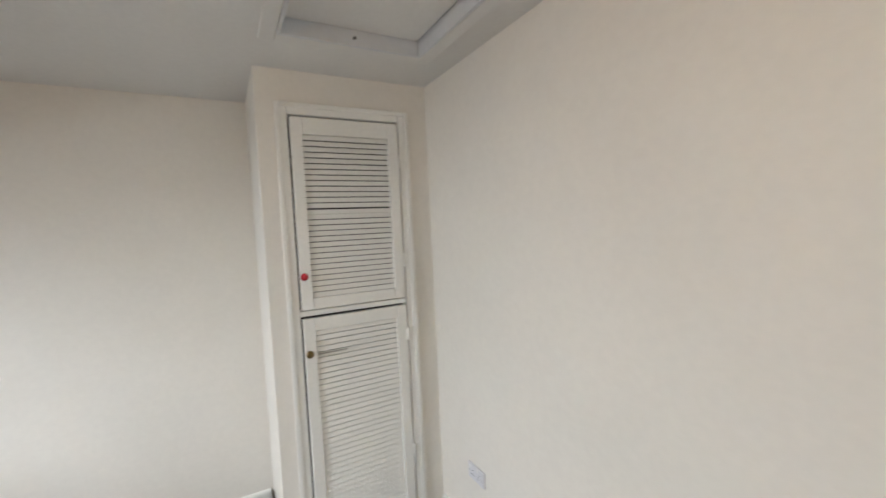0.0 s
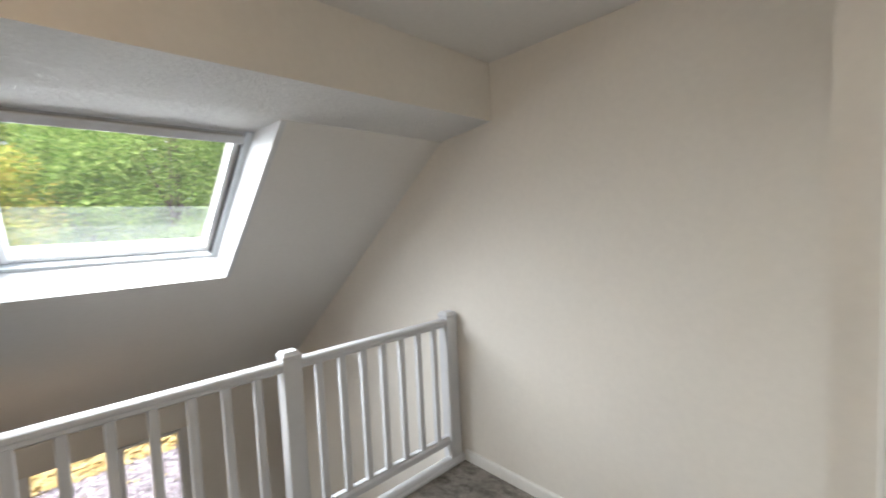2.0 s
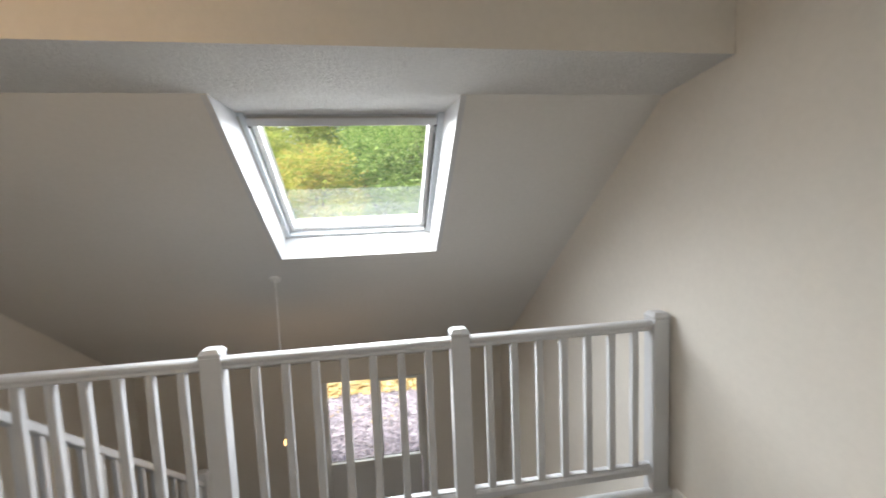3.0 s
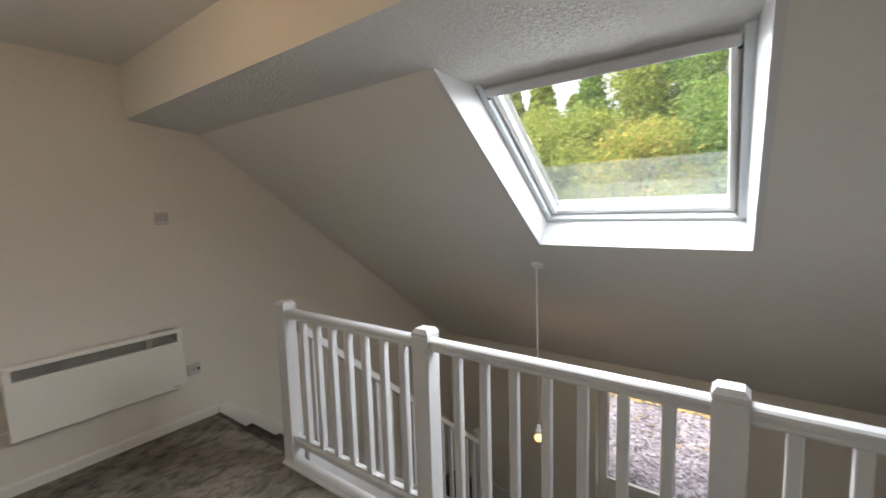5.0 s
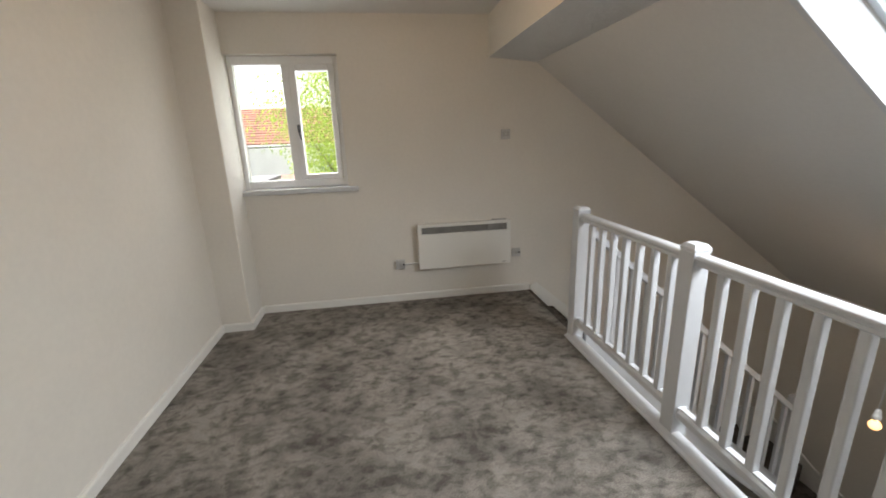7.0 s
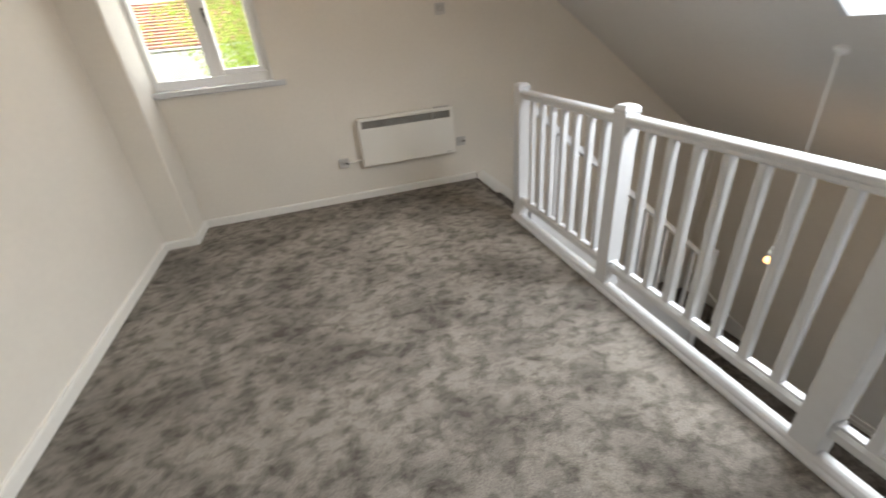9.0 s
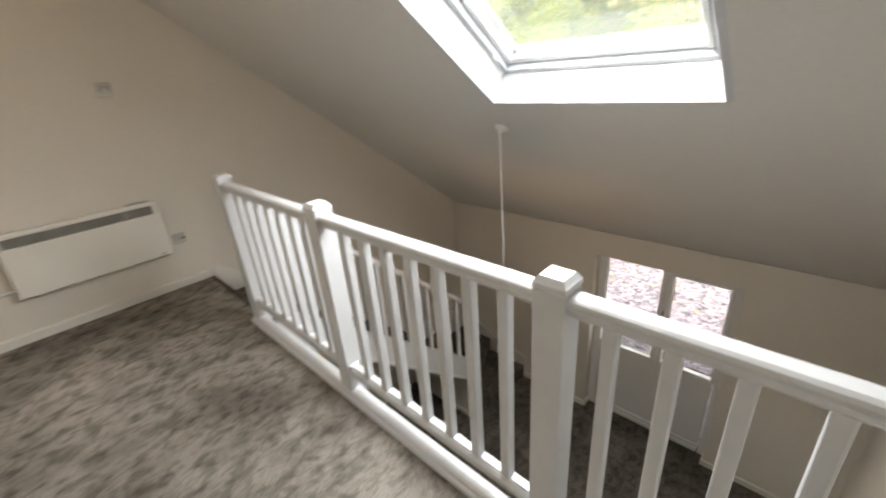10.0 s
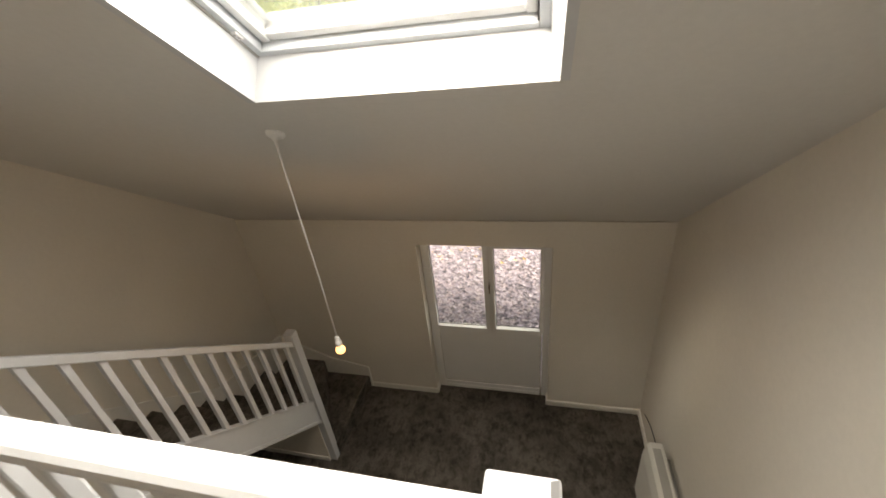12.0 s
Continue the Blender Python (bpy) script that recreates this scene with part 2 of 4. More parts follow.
DARK_PANE = surface("dark_window_pane", (0.42, 0.46, 0.50), 0.08, broad=(1.5, 0.2), fine=(30, 0.05), bump=None, spec=0.8)
ROOF_TILE = surface("grey_roof_tile", (0.12, 0.11, 0.11), 0.85, broad=(1.2, 0.2), fine=(20, 0.25), bump=(30, 0.4, 0.01))

# ---- building helpers ----
def part(name, bm, material, parent=None, label=""):
    """Links a bmesh as one mesh object, under a thing or a part."""
    bmesh.ops.recalc_face_normals(bm, faces=bm.faces)
    me = bpy.data.meshes.new(name)
    bm.to_mesh(me)
    bm.free()
    for mt in material if isinstance(material, (list, tuple)) else (material,):
        me.materials.append(mt)
    ob = new(name, me)
    ob.parent = parent
    if label:
        tagged(ob, label)
    return ob


def share(name, me, parent, m):
    """One more object on a mesh that is already there."""
    ob = new(name, me)
    ob.parent = parent
    ob.matrix_basis = m
    return ob


def thing(name, label, category, group="", at=(0, 0, 0), m=None):
    e = new(name)
    e.empty_display_size = 0.1
    e.matrix_basis = m if m is not None else Matrix.Translation(at)
    return tagged(e, label, category, group)


def block(bm, lo, hi, bevel=0.0, seg=2, m=None):
    """A box from corner to corner, its edges rounded."""
    c = [(a + b) / 2 for a, b in zip(lo, hi)]
    s = [b - a for a, b in zip(lo, hi)]
    made = bmesh.ops.create_cube(bm, size=1, matrix=Matrix.Translation(c) @ Matrix.Diagonal((*s, 1)))["verts"]
    if bevel:
        edges = list({e for v in made for e in v.link_edges})
        made = bmesh.ops.bevel(bm, geom=edges, offset=bevel, segments=seg, affect="EDGES", profile=0.5)["verts"]
    if m is not None:
        bmesh.ops.transform(bm, matrix=m, verts=list({v for v in made}))
    return bm


def prism(bm, outline, axis, a, b):
    """An outline in the plane across the axis, drawn out from a to b. For x: (y, z); y: (x, z); z: (x, y)."""
    def place(p, d):
        return {"x": (d, p[0], p[1]), "y": (p[0], d, p[1]), "z": (p[0], p[1], d)}[axis]
    lo = [bm.verts.new(place(p, a)) for p in outline]
    hi = [bm.verts.new(place(p, b)) for p in outline]
    bm.faces.new(lo)
    bm.faces.new(hi)
    n = len(outline)
    for i in range(n):
        bm.faces.new((lo[i], lo[(i + 1) % n], hi[(i + 1) % n], hi[i]))
    return bm


def lathe(bm, profile, m=None, seg=20):
    """A turned shape round z: (radius, height) from end to end."""
    rings = []
    for r, z in profile:
        rings.append([bm.verts.new((r * math.cos(2 * math.pi * i / seg), r * math.sin(2 * math.pi * i / seg), z)) for i in range(seg)])
    for a, b in zip(rings, rings[1:]):
        for i in range(seg):
            bm.faces.new((a[i], a[(i + 1) % seg], b[(i + 1) % seg], b[i]))
    bm.faces.new(rings[0])
    bm.faces.new(rings[-1])
    for f in bm.faces:
        f.smooth = True
    if m is not None:
        bmesh.ops.transform(bm, matrix=m, verts=[v for ring in rings for v in ring])
    return bm


def tube(bm, points, radius, seg=8):
    """A round bar along a line of points."""
    rings = []
    for i, p in enumerate(points):
        a, b = Vector(points[max(i - 1, 0)]), Vector(points[min(i + 1, len(points) - 1)])
        q = (b - a).to_track_quat("Z", "Y")
        r = radius[i] if isinstance(radius, (list, tuple)) else radius
        rings.append([bm.verts.new(Vector(p) + q @ Vector((r * math.cos(2 * math.pi * k / seg), r * math.sin(2 * math.pi * k / seg), 0))) for k in range(seg)])
    for a, b in zip(rings, rings[1:]):
        for k in range(seg):
            bm.faces.new((a[k], a[(k + 1) % seg], b[(k + 1) % seg], b[k])).smooth = True
    bm.faces.new(rings[0])
    bm.faces.new(rings[-1])
    return bm


def B():
    return bmesh.new()


def structure(name, bm, material, label, category):
    return tagged(part(name, bm, material), label, category, kind="structure")

# ---- plan (metres; loft floor at 0, garden to +y) ----
XW, XE, YS, YN = -0.400, 3.985, -2.756, 3.175
LOW = -2.615
CEIL = 2.505
PITCH = 0.75
RIDGE_Y, RIDGE_Z = 0.076, 2.13
T = 0.22


def slope_z(y):
    return RIDGE_Z - PITCH * (y - RIDGE_Y)


def over_z(y):
    return slope_z(y) + T * 1.25


# ---- structure ----
# loft floor and its edge, with the stair well beside the west wall
bm = B()
block(bm, (XW, YS, -0.012), (XE, -0.004, 0.0))
block(bm, (XW, -0.004, -0.012), (0.64, 0.052, 0.0))
floor = structure("floor", bm, CARPET, "brushed grey plush carpet on the loft landing", "floor")
bm = B()
block(bm, (XW - 0.1, YS - 0.1, -0.26), (XE + 0.1, -0.004, -0.014))
block(bm, (XW - 0.1, -0.004, -0.26), (0.64, 0.04, -0.014))
structure("floor_slab", bm, CEILING, "plain white underside of the loft floor", "floor")
bm = B()
block(bm, (0.64, -0.002, -0.262), (XE, 0.052, 0.004), 0.004)
structure("trim_landing_edge", bm, GLOSS, "white painted fascia board along the landing edge", "trim")
bm = B()
prism(bm, [(-0.044, 0.001), (-0.045, 0.009), (-0.040, 0.015), (-0.028, 0.018), (-0.022, 0.026), (-0.010, 0.034), (0.004, 0.037), (0.030, 0.037), (0.038, 0.030), (0.038, 0.001)], "x", 0.630, XE)
structure("trim_floor_strip", bm, GLOSS, "white moulded strip at the foot of the balustrade", "trim")
bm = B()
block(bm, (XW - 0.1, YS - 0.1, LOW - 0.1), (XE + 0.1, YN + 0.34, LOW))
structure("floor_lower", bm, CARPET_LOW, "dark grey plush carpet in the room below, dimmed further for shade", "floor")

# west wall with the window opening
WY0, WY1, WZ0, WZ1 = -2.522, -1.643, 1.090, 2.206
bm = B()
WX = XW - 0.28
for outline in (
    [(YS - 0.2, LOW - 0.1), (WY0, LOW - 0.1), (WY0, CEIL + 0.2), (YS - 0.2, CEIL + 0.2)],
    [(WY0, LOW - 0.1), (WY1, LOW - 0.1), (WY1, WZ0), (WY0, WZ0)],
    [(WY0, WZ1), (WY1, WZ1), (WY1, CEIL + 0.2), (WY0, CEIL + 0.2)],
    [(WY1, LOW - 0.1), (YN + 0.3, LOW - 0.1), (YN + 0.3, over_z(YN + 0.3) - 0.05), (-0.3, over_z(-0.3) - 0.05), (-0.3, CEIL + 0.2), (WY1, CEIL + 0.2)],
):
    prism(bm, outline, "x", WX, XW)
structure("wall_west", bm, WALL, "cream painted end wall with a small window", "wall")
bm = B()
prism(bm, [(YS - 0.2, LOW - 0.1), (YN + 0.3, LOW - 0.1), (YN + 0.3, over_z(YN + 0.3) - 0.05), (-0.3, over_z(-0.3) - 0.05), (-0.3, CEIL + 0.2), (YS - 0.2, CEIL + 0.2)], "x", XE, XE + 0.28)
structure("wall_east", bm, WALL, "plain cream painted gable wall", "wall")
bm = B()
block(bm, (XW, YS - 0.2, LOW - 0.1), (XE, YS, CEIL + 0.2))
structure("wall_south", bm, WALL, "plain cream painted long wall", "wall")

# north wall of the lower room, with a recess down to the floor
AX0, AX1, AZ = 1.632, 2.977, -0.472
NT = over_z(YN + 0.3) - 0.06
bm = B()
prism(bm, [(XW, LOW - 0.1), (AX0, LOW - 0.1), (AX0, NT), (XW, NT)], "y", YN, YN + 0.3)
prism(bm, [(AX1, LOW - 0.1), (XE, LOW - 0.1), (XE, NT), (AX1, NT)], "y", YN, YN + 0.3)
prism(bm, [(AX0, AZ), (AX1, AZ), (AX1, NT), (AX0, NT)], "y", YN, YN + 0.3)
structure("wall_north", bm, WALL, "cream painted garden wall of the lower room", "wall")

# boxed column in the corner beside the window
bm = B()
block(bm, (XW - 0.002, YS - 0.01, -0.01), (-0.055, WY0, CEIL + 0.01), 0.006)
structure("wall_column", bm, WALL, "cream painted boxed column in the corner", "wall")
bm = B()
block(bm, (-0.053, YS + 0.005, CEIL - 0.022), (-0.045, WY0 + 0.005, CEIL - 0.004), 0.003)
structure("trim_column_head", bm, SATIN, "thin painted bead at the column head", "trim")

# flat ceiling with the hatch opening
HX0, HX1, HY0, HY1 = 2.30, 2.972, -2.548, -1.908
bm = B()
for lo, hi in (((XW, YS), (HX0, -0.35)), ((HX1, YS), (XE, -0.35)), ((HX0, YS), (HX1, HY0)), ((HX0, HY1), (HX1, -0.35))):
    block(bm, (lo[0], lo[1], CEIL), (hi[0], hi[1], CEIL + 0.18))
structure("ceiling", bm, CEILING, "flat white painted ceiling over the landing", "ceiling")

# dropped beam between the flat and the sloping ceiling
bm = B()
BEAM_Y, BEAM_Z = -0.358, 2.172
prism(bm, [(BEAM_Y, BEAM_Z), (RIDGE_Y, RIDGE_Z), (RIDGE_Y + T * 0.6, RIDGE_Z + T * 0.8), (BEAM_Y, CEIL + 0.18)], "x", XW, XE)
bmesh.ops.recalc_face_normals(bm, faces=bm.faces)
bm.normal_update()
for f in bm.faces:
    f.material_index = 1 if f.normal.z < -0.9 else 0
structure("ceiling_beam", bm, (WALL, STIPPLE), "cream beam with a stippled white underside", "beam")

# sloping ceiling round the skylight
SX0, SX1, SYT, SYB = 1.79, 2.92, RIDGE_Y, 1.210
END = YN + 0.55


def slab(bm, x0, x1, y0, y1):
    o = T * 0.6
    prism(bm, [(y0, slope_z(y0)), (y1, slope_z(y1)), (y1 + o, slope_z(y1) + T * 0.8), (y0 + o, slope_z(y0) + T * 0.8)], "x", x0, x1)


bm = B()
slab(bm, XW, SX0, SYT, END)
slab(bm, SX1, XE, SYT, END)
slab(bm, SX0, SX1, SYB, END)
structure("ceiling_slope", bm, CEILING, "white painted sloping ceiling under the roof", "ceiling")
bm = B()
prism(bm, [(RIDGE_Y, RIDGE_Z), (0.385, 2.120), (0.41, slope_z(0.41) + T * 1.25), (RIDGE_Y + T * 0.6, RIDGE_Z + T * 0.8)], "x", SX0, SX1)
structure("ceiling_skylight_head", bm, STIPPLE, "stippled white head above the skylight", "ceiling")

# roof cover outside, left open over the skylight
bm = B()
for x0, x1, y0, y1 in ((XW - 0.4, SX0 - 0.06, -0.3, END + 0.2), (SX1 + 0.06, XE + 0.4, -0.3, END + 0.2), (SX0 - 0.06, SX1 + 0.06, 1.36, END + 0.2), (SX0 - 0.06, SX1 + 0.06, -0.3, 0.28)):
    z0, z1 = slope_z(y0) + 0.29, slope_z(y1) + 0.29
    prism(bm, [(y0, z0), (y1, z1), (y1, z1 + 0.05), (y0, z0 + 0.05)], "x", x0, x1)
block(bm, (XW - 0.4, YS - 0.4, CEIL + 0.22), (XE + 0.4, -0.2, CEIL + 0.30))
structure("roof", bm, ROOF_TILE, "grey tiled roof over the building", "roof")

# skirting boards
SK = 0.068


def skirting(name, x0, y0, x1, y1, z, h=SK, t=0.020):
    bm = B()
    a, b = Vector((x0, y0, 0)), Vector((x1, y1, 0))
    length = (b - a).length
    prism(bm, [(0, 0), (t, 0), (t, h - 0.012), (t - 0.004, h - 0.003), (t * 0.45, h), (0, h)], "x", 0, length)
    turn = Matrix.Translation((x0, y0, z)) @ Matrix.Rotation(math.atan2(b.y - a.y, b.x - a.x), 4, "Z")
    bmesh.ops.transform(bm, matrix=turn, verts=bm.verts)
    return structure(name, bm, SATIN, "white painted skirting board", "baseboard")


CX, CY = 3.36, -1.845
skirting("baseboard_south", -0.039, YS, CX - 0.02, YS, 0)
skirting("baseboard_column_east", -0.055, WY0, -0.055, YS + 0.016, 0)
skirting("baseboard_column_north", XW + 0.016, WY0, -0.039, WY0, 0)
skirting("baseboard_west", XW, 0.05, XW, WY0 + 0.016, 0)
skirting("baseboard_east", XE, CY + 0.016, XE, -0.045, 0)
skirting("baseboard_cupboard", XE - 0.016, CY, CX - 0.002, CY, 0)
skirting("baseboard_lower_north_west", AX0, YN, 0.775, YN, LOW)
skirting("baseboard_recess_west", AX0, YN + 0.1, AX0, YN - 0.016, LOW)
skirting("baseboard_lower_north_east", XE - 0.016, YN, AX1, YN, LOW)
skirting("baseboard_recess_east", AX1, YN - 0.016, AX1, YN + 0.1, LOW)
skirting("baseboard_lower_east", XE, YS, XE, YN - 0.002, LOW)

# cupboard wall: a boxed-out closet with an opening for two doors
DY0, DY1, DZ1 = -2.567, -1.989, 2.282
bm = B()
WT = 0.07
block(bm, (CX, YS, 0), (CX + WT, DY0 - 0.02, CEIL + 0.005))
block(bm, (CX, DY1 + 0.02, 0), (CX + WT, CY, CEIL + 0.005))
block(bm, (CX, DY0 - 0.02, DZ1 + 0.02), (CX + WT, DY1 + 0.02, CEIL + 0.005))
block(bm, (CX + WT, CY - 0.07, 0), (XE, CY, CEIL + 0.005))
structure("wall_cupboard", bm, WALL, "cream painted closet wall built out into the landing", "wall")

# ---- skylight ----
# local frame on the slope: x across, v down the slope, n out of the roof
FX0, FX1 = 1.812, 2.887
FTOP, FBOT = Vector((0, 0.383, 2.105)), Vector((0, 1.280, 1.432))
VLEN = (FBOT - FTOP).length
SLOPE_M = Matrix(((1, 0, 0, 0), (0, 0.8, 0.6, 0.383), (0, -0.6, 0.8, 2.105), (0, 0, 0, 1)))
sky_light = tagged(new("window_skylight"), "white framed roof window with a hazy lower pane", "skylight", kind="structure")
sky_light.matrix_basis = SLOPE_M


def bar(name, x0, x1, v0, v1, n0, n1, material, bevel=0.004, label="", parent=sky_light):
    return part(name, block(B(), (x0, v0, n0), (x1, v1, n1), bevel), material, parent, label)


# plastered reveals
def reveal(name, quad_in, quad_out):
    bm = B()
    a = [bm.verts.new(p) for p in quad_in]
    b = [bm.verts.new(p) for p in quad_out]
    bm.faces.new(a)
    bm.faces.new(b)
    for i in range(4):
        bm.faces.new((a[i], a[(i + 1) % 4], b[(i + 1) % 4], b[i]))
    return structure(name, bm, GLOSS, "bright white painted skylight reveal", "trim")


def on(x, y, dz=0.0):
    return Vector((x, y, slope_z(y) + dz))


ft, fb = Vector((0, 0.375, 2.122)), FBOT
for name, x_in, x_out, s in (("trim_reveal_west", SX0, FX0, -1), ("trim_reveal_east", SX1, FX1, 1)):
    q = [Vector((x_in, RIDGE_Y + 0.004, RIDGE_Z - 0.004)), on(x_in, SYB), Vector((x_out, fb.y, fb.z)), Vector((x_out, ft.y, ft.z))]
    reveal(name, q, [p + Vector((s * 0.03 + (x_in - p.x), 0, 0)) for p in q])
q = [on(SX0, SYB), on(SX1, SYB), Vector((FX1, fb.y, fb.z)), Vector((FX0, fb.y, fb.z))]
reveal("trim_reveal_sill", q, [p + Vector((0, 0.045, -0.025)) for p in q])

FW = 0.034
bar("outer_frame", FX0 - 0.03, FX0 + FW, -0.02, VLEN + 0.01, 0.0, 0.13, FRAME)
bar("outer_frame", FX1 - FW, FX1 + 0.03, -0.02, VLEN + 0.01, 0.0, 0.13, FRAME)
bar("outer_frame", FX0 + FW, FX1 - FW, VLEN - 0.028, VLEN + 0.03, 0.0, 0.13, FRAME)
bar("outer_frame", FX0 + FW, FX1 - FW, -0.03, 0.016, 0.02, 0.13, UPVC)
bar("lining_bead", FX0 - 0.004, FX1 + 0.004, VLEN + 0.004, VLEN + 0.014, -0.006, 0.004, GREY_PLASTIC, 0.002)
bar("lining_bead", FX0 - 0.006, FX0 + 0.006, 0.0, VLEN + 0.004, -0.006, 0.004, GREY_PLASTIC, 0.002)
S0, S1 = FX0 + FW + 0.006, FX1 - FW - 0.006
sash = bar("sash", S0, S0 + 0.036, 0.02, VLEN - 0.032, 0.03, 0.12, UPVC, 0.006)
bar("sash_rail", S1 - 0.036, S1, 0.02, VLEN - 0.032, 0.03, 0.12, UPVC, 0.006)
bar("sash_rail", S0 + 0.036, S1 - 0.036, VLEN - 0.072, VLEN - 0.032, 0.035, 0.12, UPVC, 0.006)
bar("sash_rail", S0 + 0.036, S1 - 0.036, 0.02, 0.05, 0.03, 0.12, UPVC, 0.006)
flap = bar("vent_flap", S0 - 0.002, S1 + 0.002, 0.008, 0.062, -0.012, 0.028, FLAP, 0.008, "ventilation bar greyed for its shadow side")
bar("flap_groove", S0 + 0.01, S1 - 0.01, 0.006, 0.012, -0.008, 0.004, GREY_PLASTIC, 0.001, parent=flap)
bar("pivot_cap", S0 - 0.004, S0 + 0.012, 0.05, 0.075, -0.008, 0.03, BLACK_METAL, 0.003)
bar("pivot_cap", S1 - 0.012, S1 + 0.004, 0.05, 0.075, -0.008, 0.03, BLACK_METAL, 0.003)
bar("gasket", S1 + 0.000, S1 + 0.0055, 0.07, VLEN - 0.03, 0.004, 0.06, BLACK_METAL, 0.001)
catch = bar("catch", FX0 + 0.006, FX0 + 0.028, VLEN - 0.15, VLEN - 0.11, -0.007, 0.002, UPVC, 0.003)
bar("catch_screw", FX0 + 0.010, FX0 + 0.018, VLEN - 0.143, VLEN - 0.135, -0.0085, -0.006, STEEL, 0.001, parent=catch)
bar("catch_screw", FX0 + 0.016, FX0 + 0.024, VLEN - 0.128, VLEN - 0.120, -0.0085, -0.006, STEEL, 0.001, parent=catch)
pane = bar("pane", S0 + 0.030, S1 - 0.030, 0.045, VLEN - 0.066, 0.078, 0.082, VEILED_GLASS, 0)
pane.visible_shadow = False
# thin translucent strip, hazier than the pane, over the lower glass
film = bar("haze_band", S0 + 0.034, S1 - 0.034, 0.68, VLEN - 0.072, 0.084, 0.0845, HAZY_FILM, 0, "hazy band along the lower glass")
film.visible_shadow = False
for nm, x0, x1, v0, v1 in (("flashing", FX0 - 0.09, FX0 - 0.03, -0.1, VLEN + 0.1), ("flashing", FX1 + 0.03, FX1 + 0.09, -0.1, VLEN + 0.1), ("flashing", FX0 - 0.03, FX1 + 0.03, -0.12, -0.03), ("flashing", FX0 - 0.03, FX1 + 0.03, VLEN + 0.03, VLEN + 0.13)):
    bar(nm, x0, x1, v0, v1, 0.05, 0.13, FELT, 0.004)

# ---- west window ----
win = tagged(new("window_west"), "white plastic casement window with two lights", "window", kind="structure")
win.matrix_basis = Matrix.Translation((XW - 0.13, 0, 0))


def wbar(name, y0, y1, z0, z1, x0, x1, material, bevel=0.005, parent=None, label=""):
    return part(name, block(B(), (x0, y0, z0), (x1, y1, z1), bevel), material, parent or win, label)


a0, a1, c0, c1 = WY0 + 0.002, WY1 - 0.002, WZ0 + 0.04, WZ1 - 0.003
wbar("window_frame", a0, a0 + 0.036, c0, c1, 0, 0.06, UPVC)
wbar("window_frame", a1 - 0.036, a1, c0, c1, 0, 0.06, UPVC)
wbar("window_frame", a0 + 0.036, a1 - 0.036, c1 - 0.066, c1, 0, 0.06, UPVC)
wbar("window_frame", a0 + 0.036, a1 - 0.036, c0, c0 + 0.066, 0, 0.06, UPVC)
wbar("mullion", -2.107, -2.048, c0 + 0.066, c1 - 0.066, 0, 0.06, UPVC)
wbar("casement", -2.046, -1.992, c0 + 0.068, c1 - 0.068, 0.012, 0.078, UPVC, 0.008)
wbar("casement_rail", -1.731, a1 - 0.038, c0 + 0.068, c1 - 0.068, 0.012, 0.078, UPVC, 0.008)
wbar("casement_rail", -1.992, -1.731, c1 - 0.118, c1 - 0.068, 0.012, 0.078, UPVC, 0.008)
wbar("casement_rail", -1.992, -1.731, c0 + 0.068, c0 + 0.112, 0.012, 0.078, UPVC, 0.008)
for y0, y1, z0, z1 in ((a0 + 0.03, -2.102, c0 + 0.06, c1 - 0.06), (-1.997, -1.726, c0 + 0.107, c1 - 0.113)):
    wbar("pane", y0, y1, z0, z1, 0.026, 0.030, GLASS, 0).visible_shadow = False
hd = wbar("handle_base", -2.025, -2.003, 1.60, 1.66, 0.078, 0.088, BLACK_METAL, 0.004)
bm = B()
tube(bm, [(0.088, -2.014, 1.635), (0.112, -2.014, 1.635), (0.118, -2.012, 1.62), (0.112, -2.004, 1.56), (0.105, -2.0, 1.535)], [0.007, 0.008, 0.008, 0.007, 0.005])
part("handle", bm, BLACK_METAL, hd)
bm = B()
block(bm, (XW - 0.16, WY0 + 0.001, WZ0 - 0.002), (XW, WY1 - 0.001, WZ0 + 0.036), 0.0)
block(bm, (XW - 0.002, WY0 - 0.02, WZ0 - 0.006), (XW + 0.035, -1.553, WZ0 + 0.037), 0.006)
structure("window_sill_west", bm, GLOSS, "white painted window board", "window sill")

# ---- garden window in the recess of the lower room ----
GY = YN + 0.11
gw = tagged(new("window_garden"), "white glazed screen with two panes above a solid panel", "window", kind="structure")


def gbar(name, x0, x1, z0, z1, y0, y1, material=UPVC, bevel=0.006, parent=None, label=""):
    return part(name, block(B(), (x0, y0, z0), (x1, y1, z1), bevel), material, parent or gw, label)


gx0, gx1 = AX0 + 0.002, AX1 - 0.002
gbar("window_frame", gx0, gx0 + 0.09, LOW + 0.002, AZ - 0.002, GY, GY + 0.07)
gbar("window_frame", gx1 - 0.072, gx1, LOW + 0.002, AZ - 0.002, GY, GY + 0.07)
gbar("window_frame", gx0 + 0.09, gx1 - 0.09, AZ - 0.05, AZ - 0.002, GY, GY + 0.07)
gbar("window_frame", gx0 + 0.09, gx1 - 0.09, LOW + 0.002, LOW + 0.11, GY, GY + 0.07)
gbar("transom", gx0 + 0.09, gx1 - 0.09, -1.70, -1.61, GY, GY + 0.07)
gbar("mullion", 2.285, 2.345, -1.61, AZ - 0.05, GY, GY + 0.07)
gbar("panel", gx0 + 0.085, gx1 - 0.085, LOW + 0.105, -1.695, GY + 0.022, GY + 0.045, UPVC, 0.003, label="flat white infill panel")
x0, x1, z0, z1 = 2.347, gx1 - 0.074, -1.645, AZ - 0.052
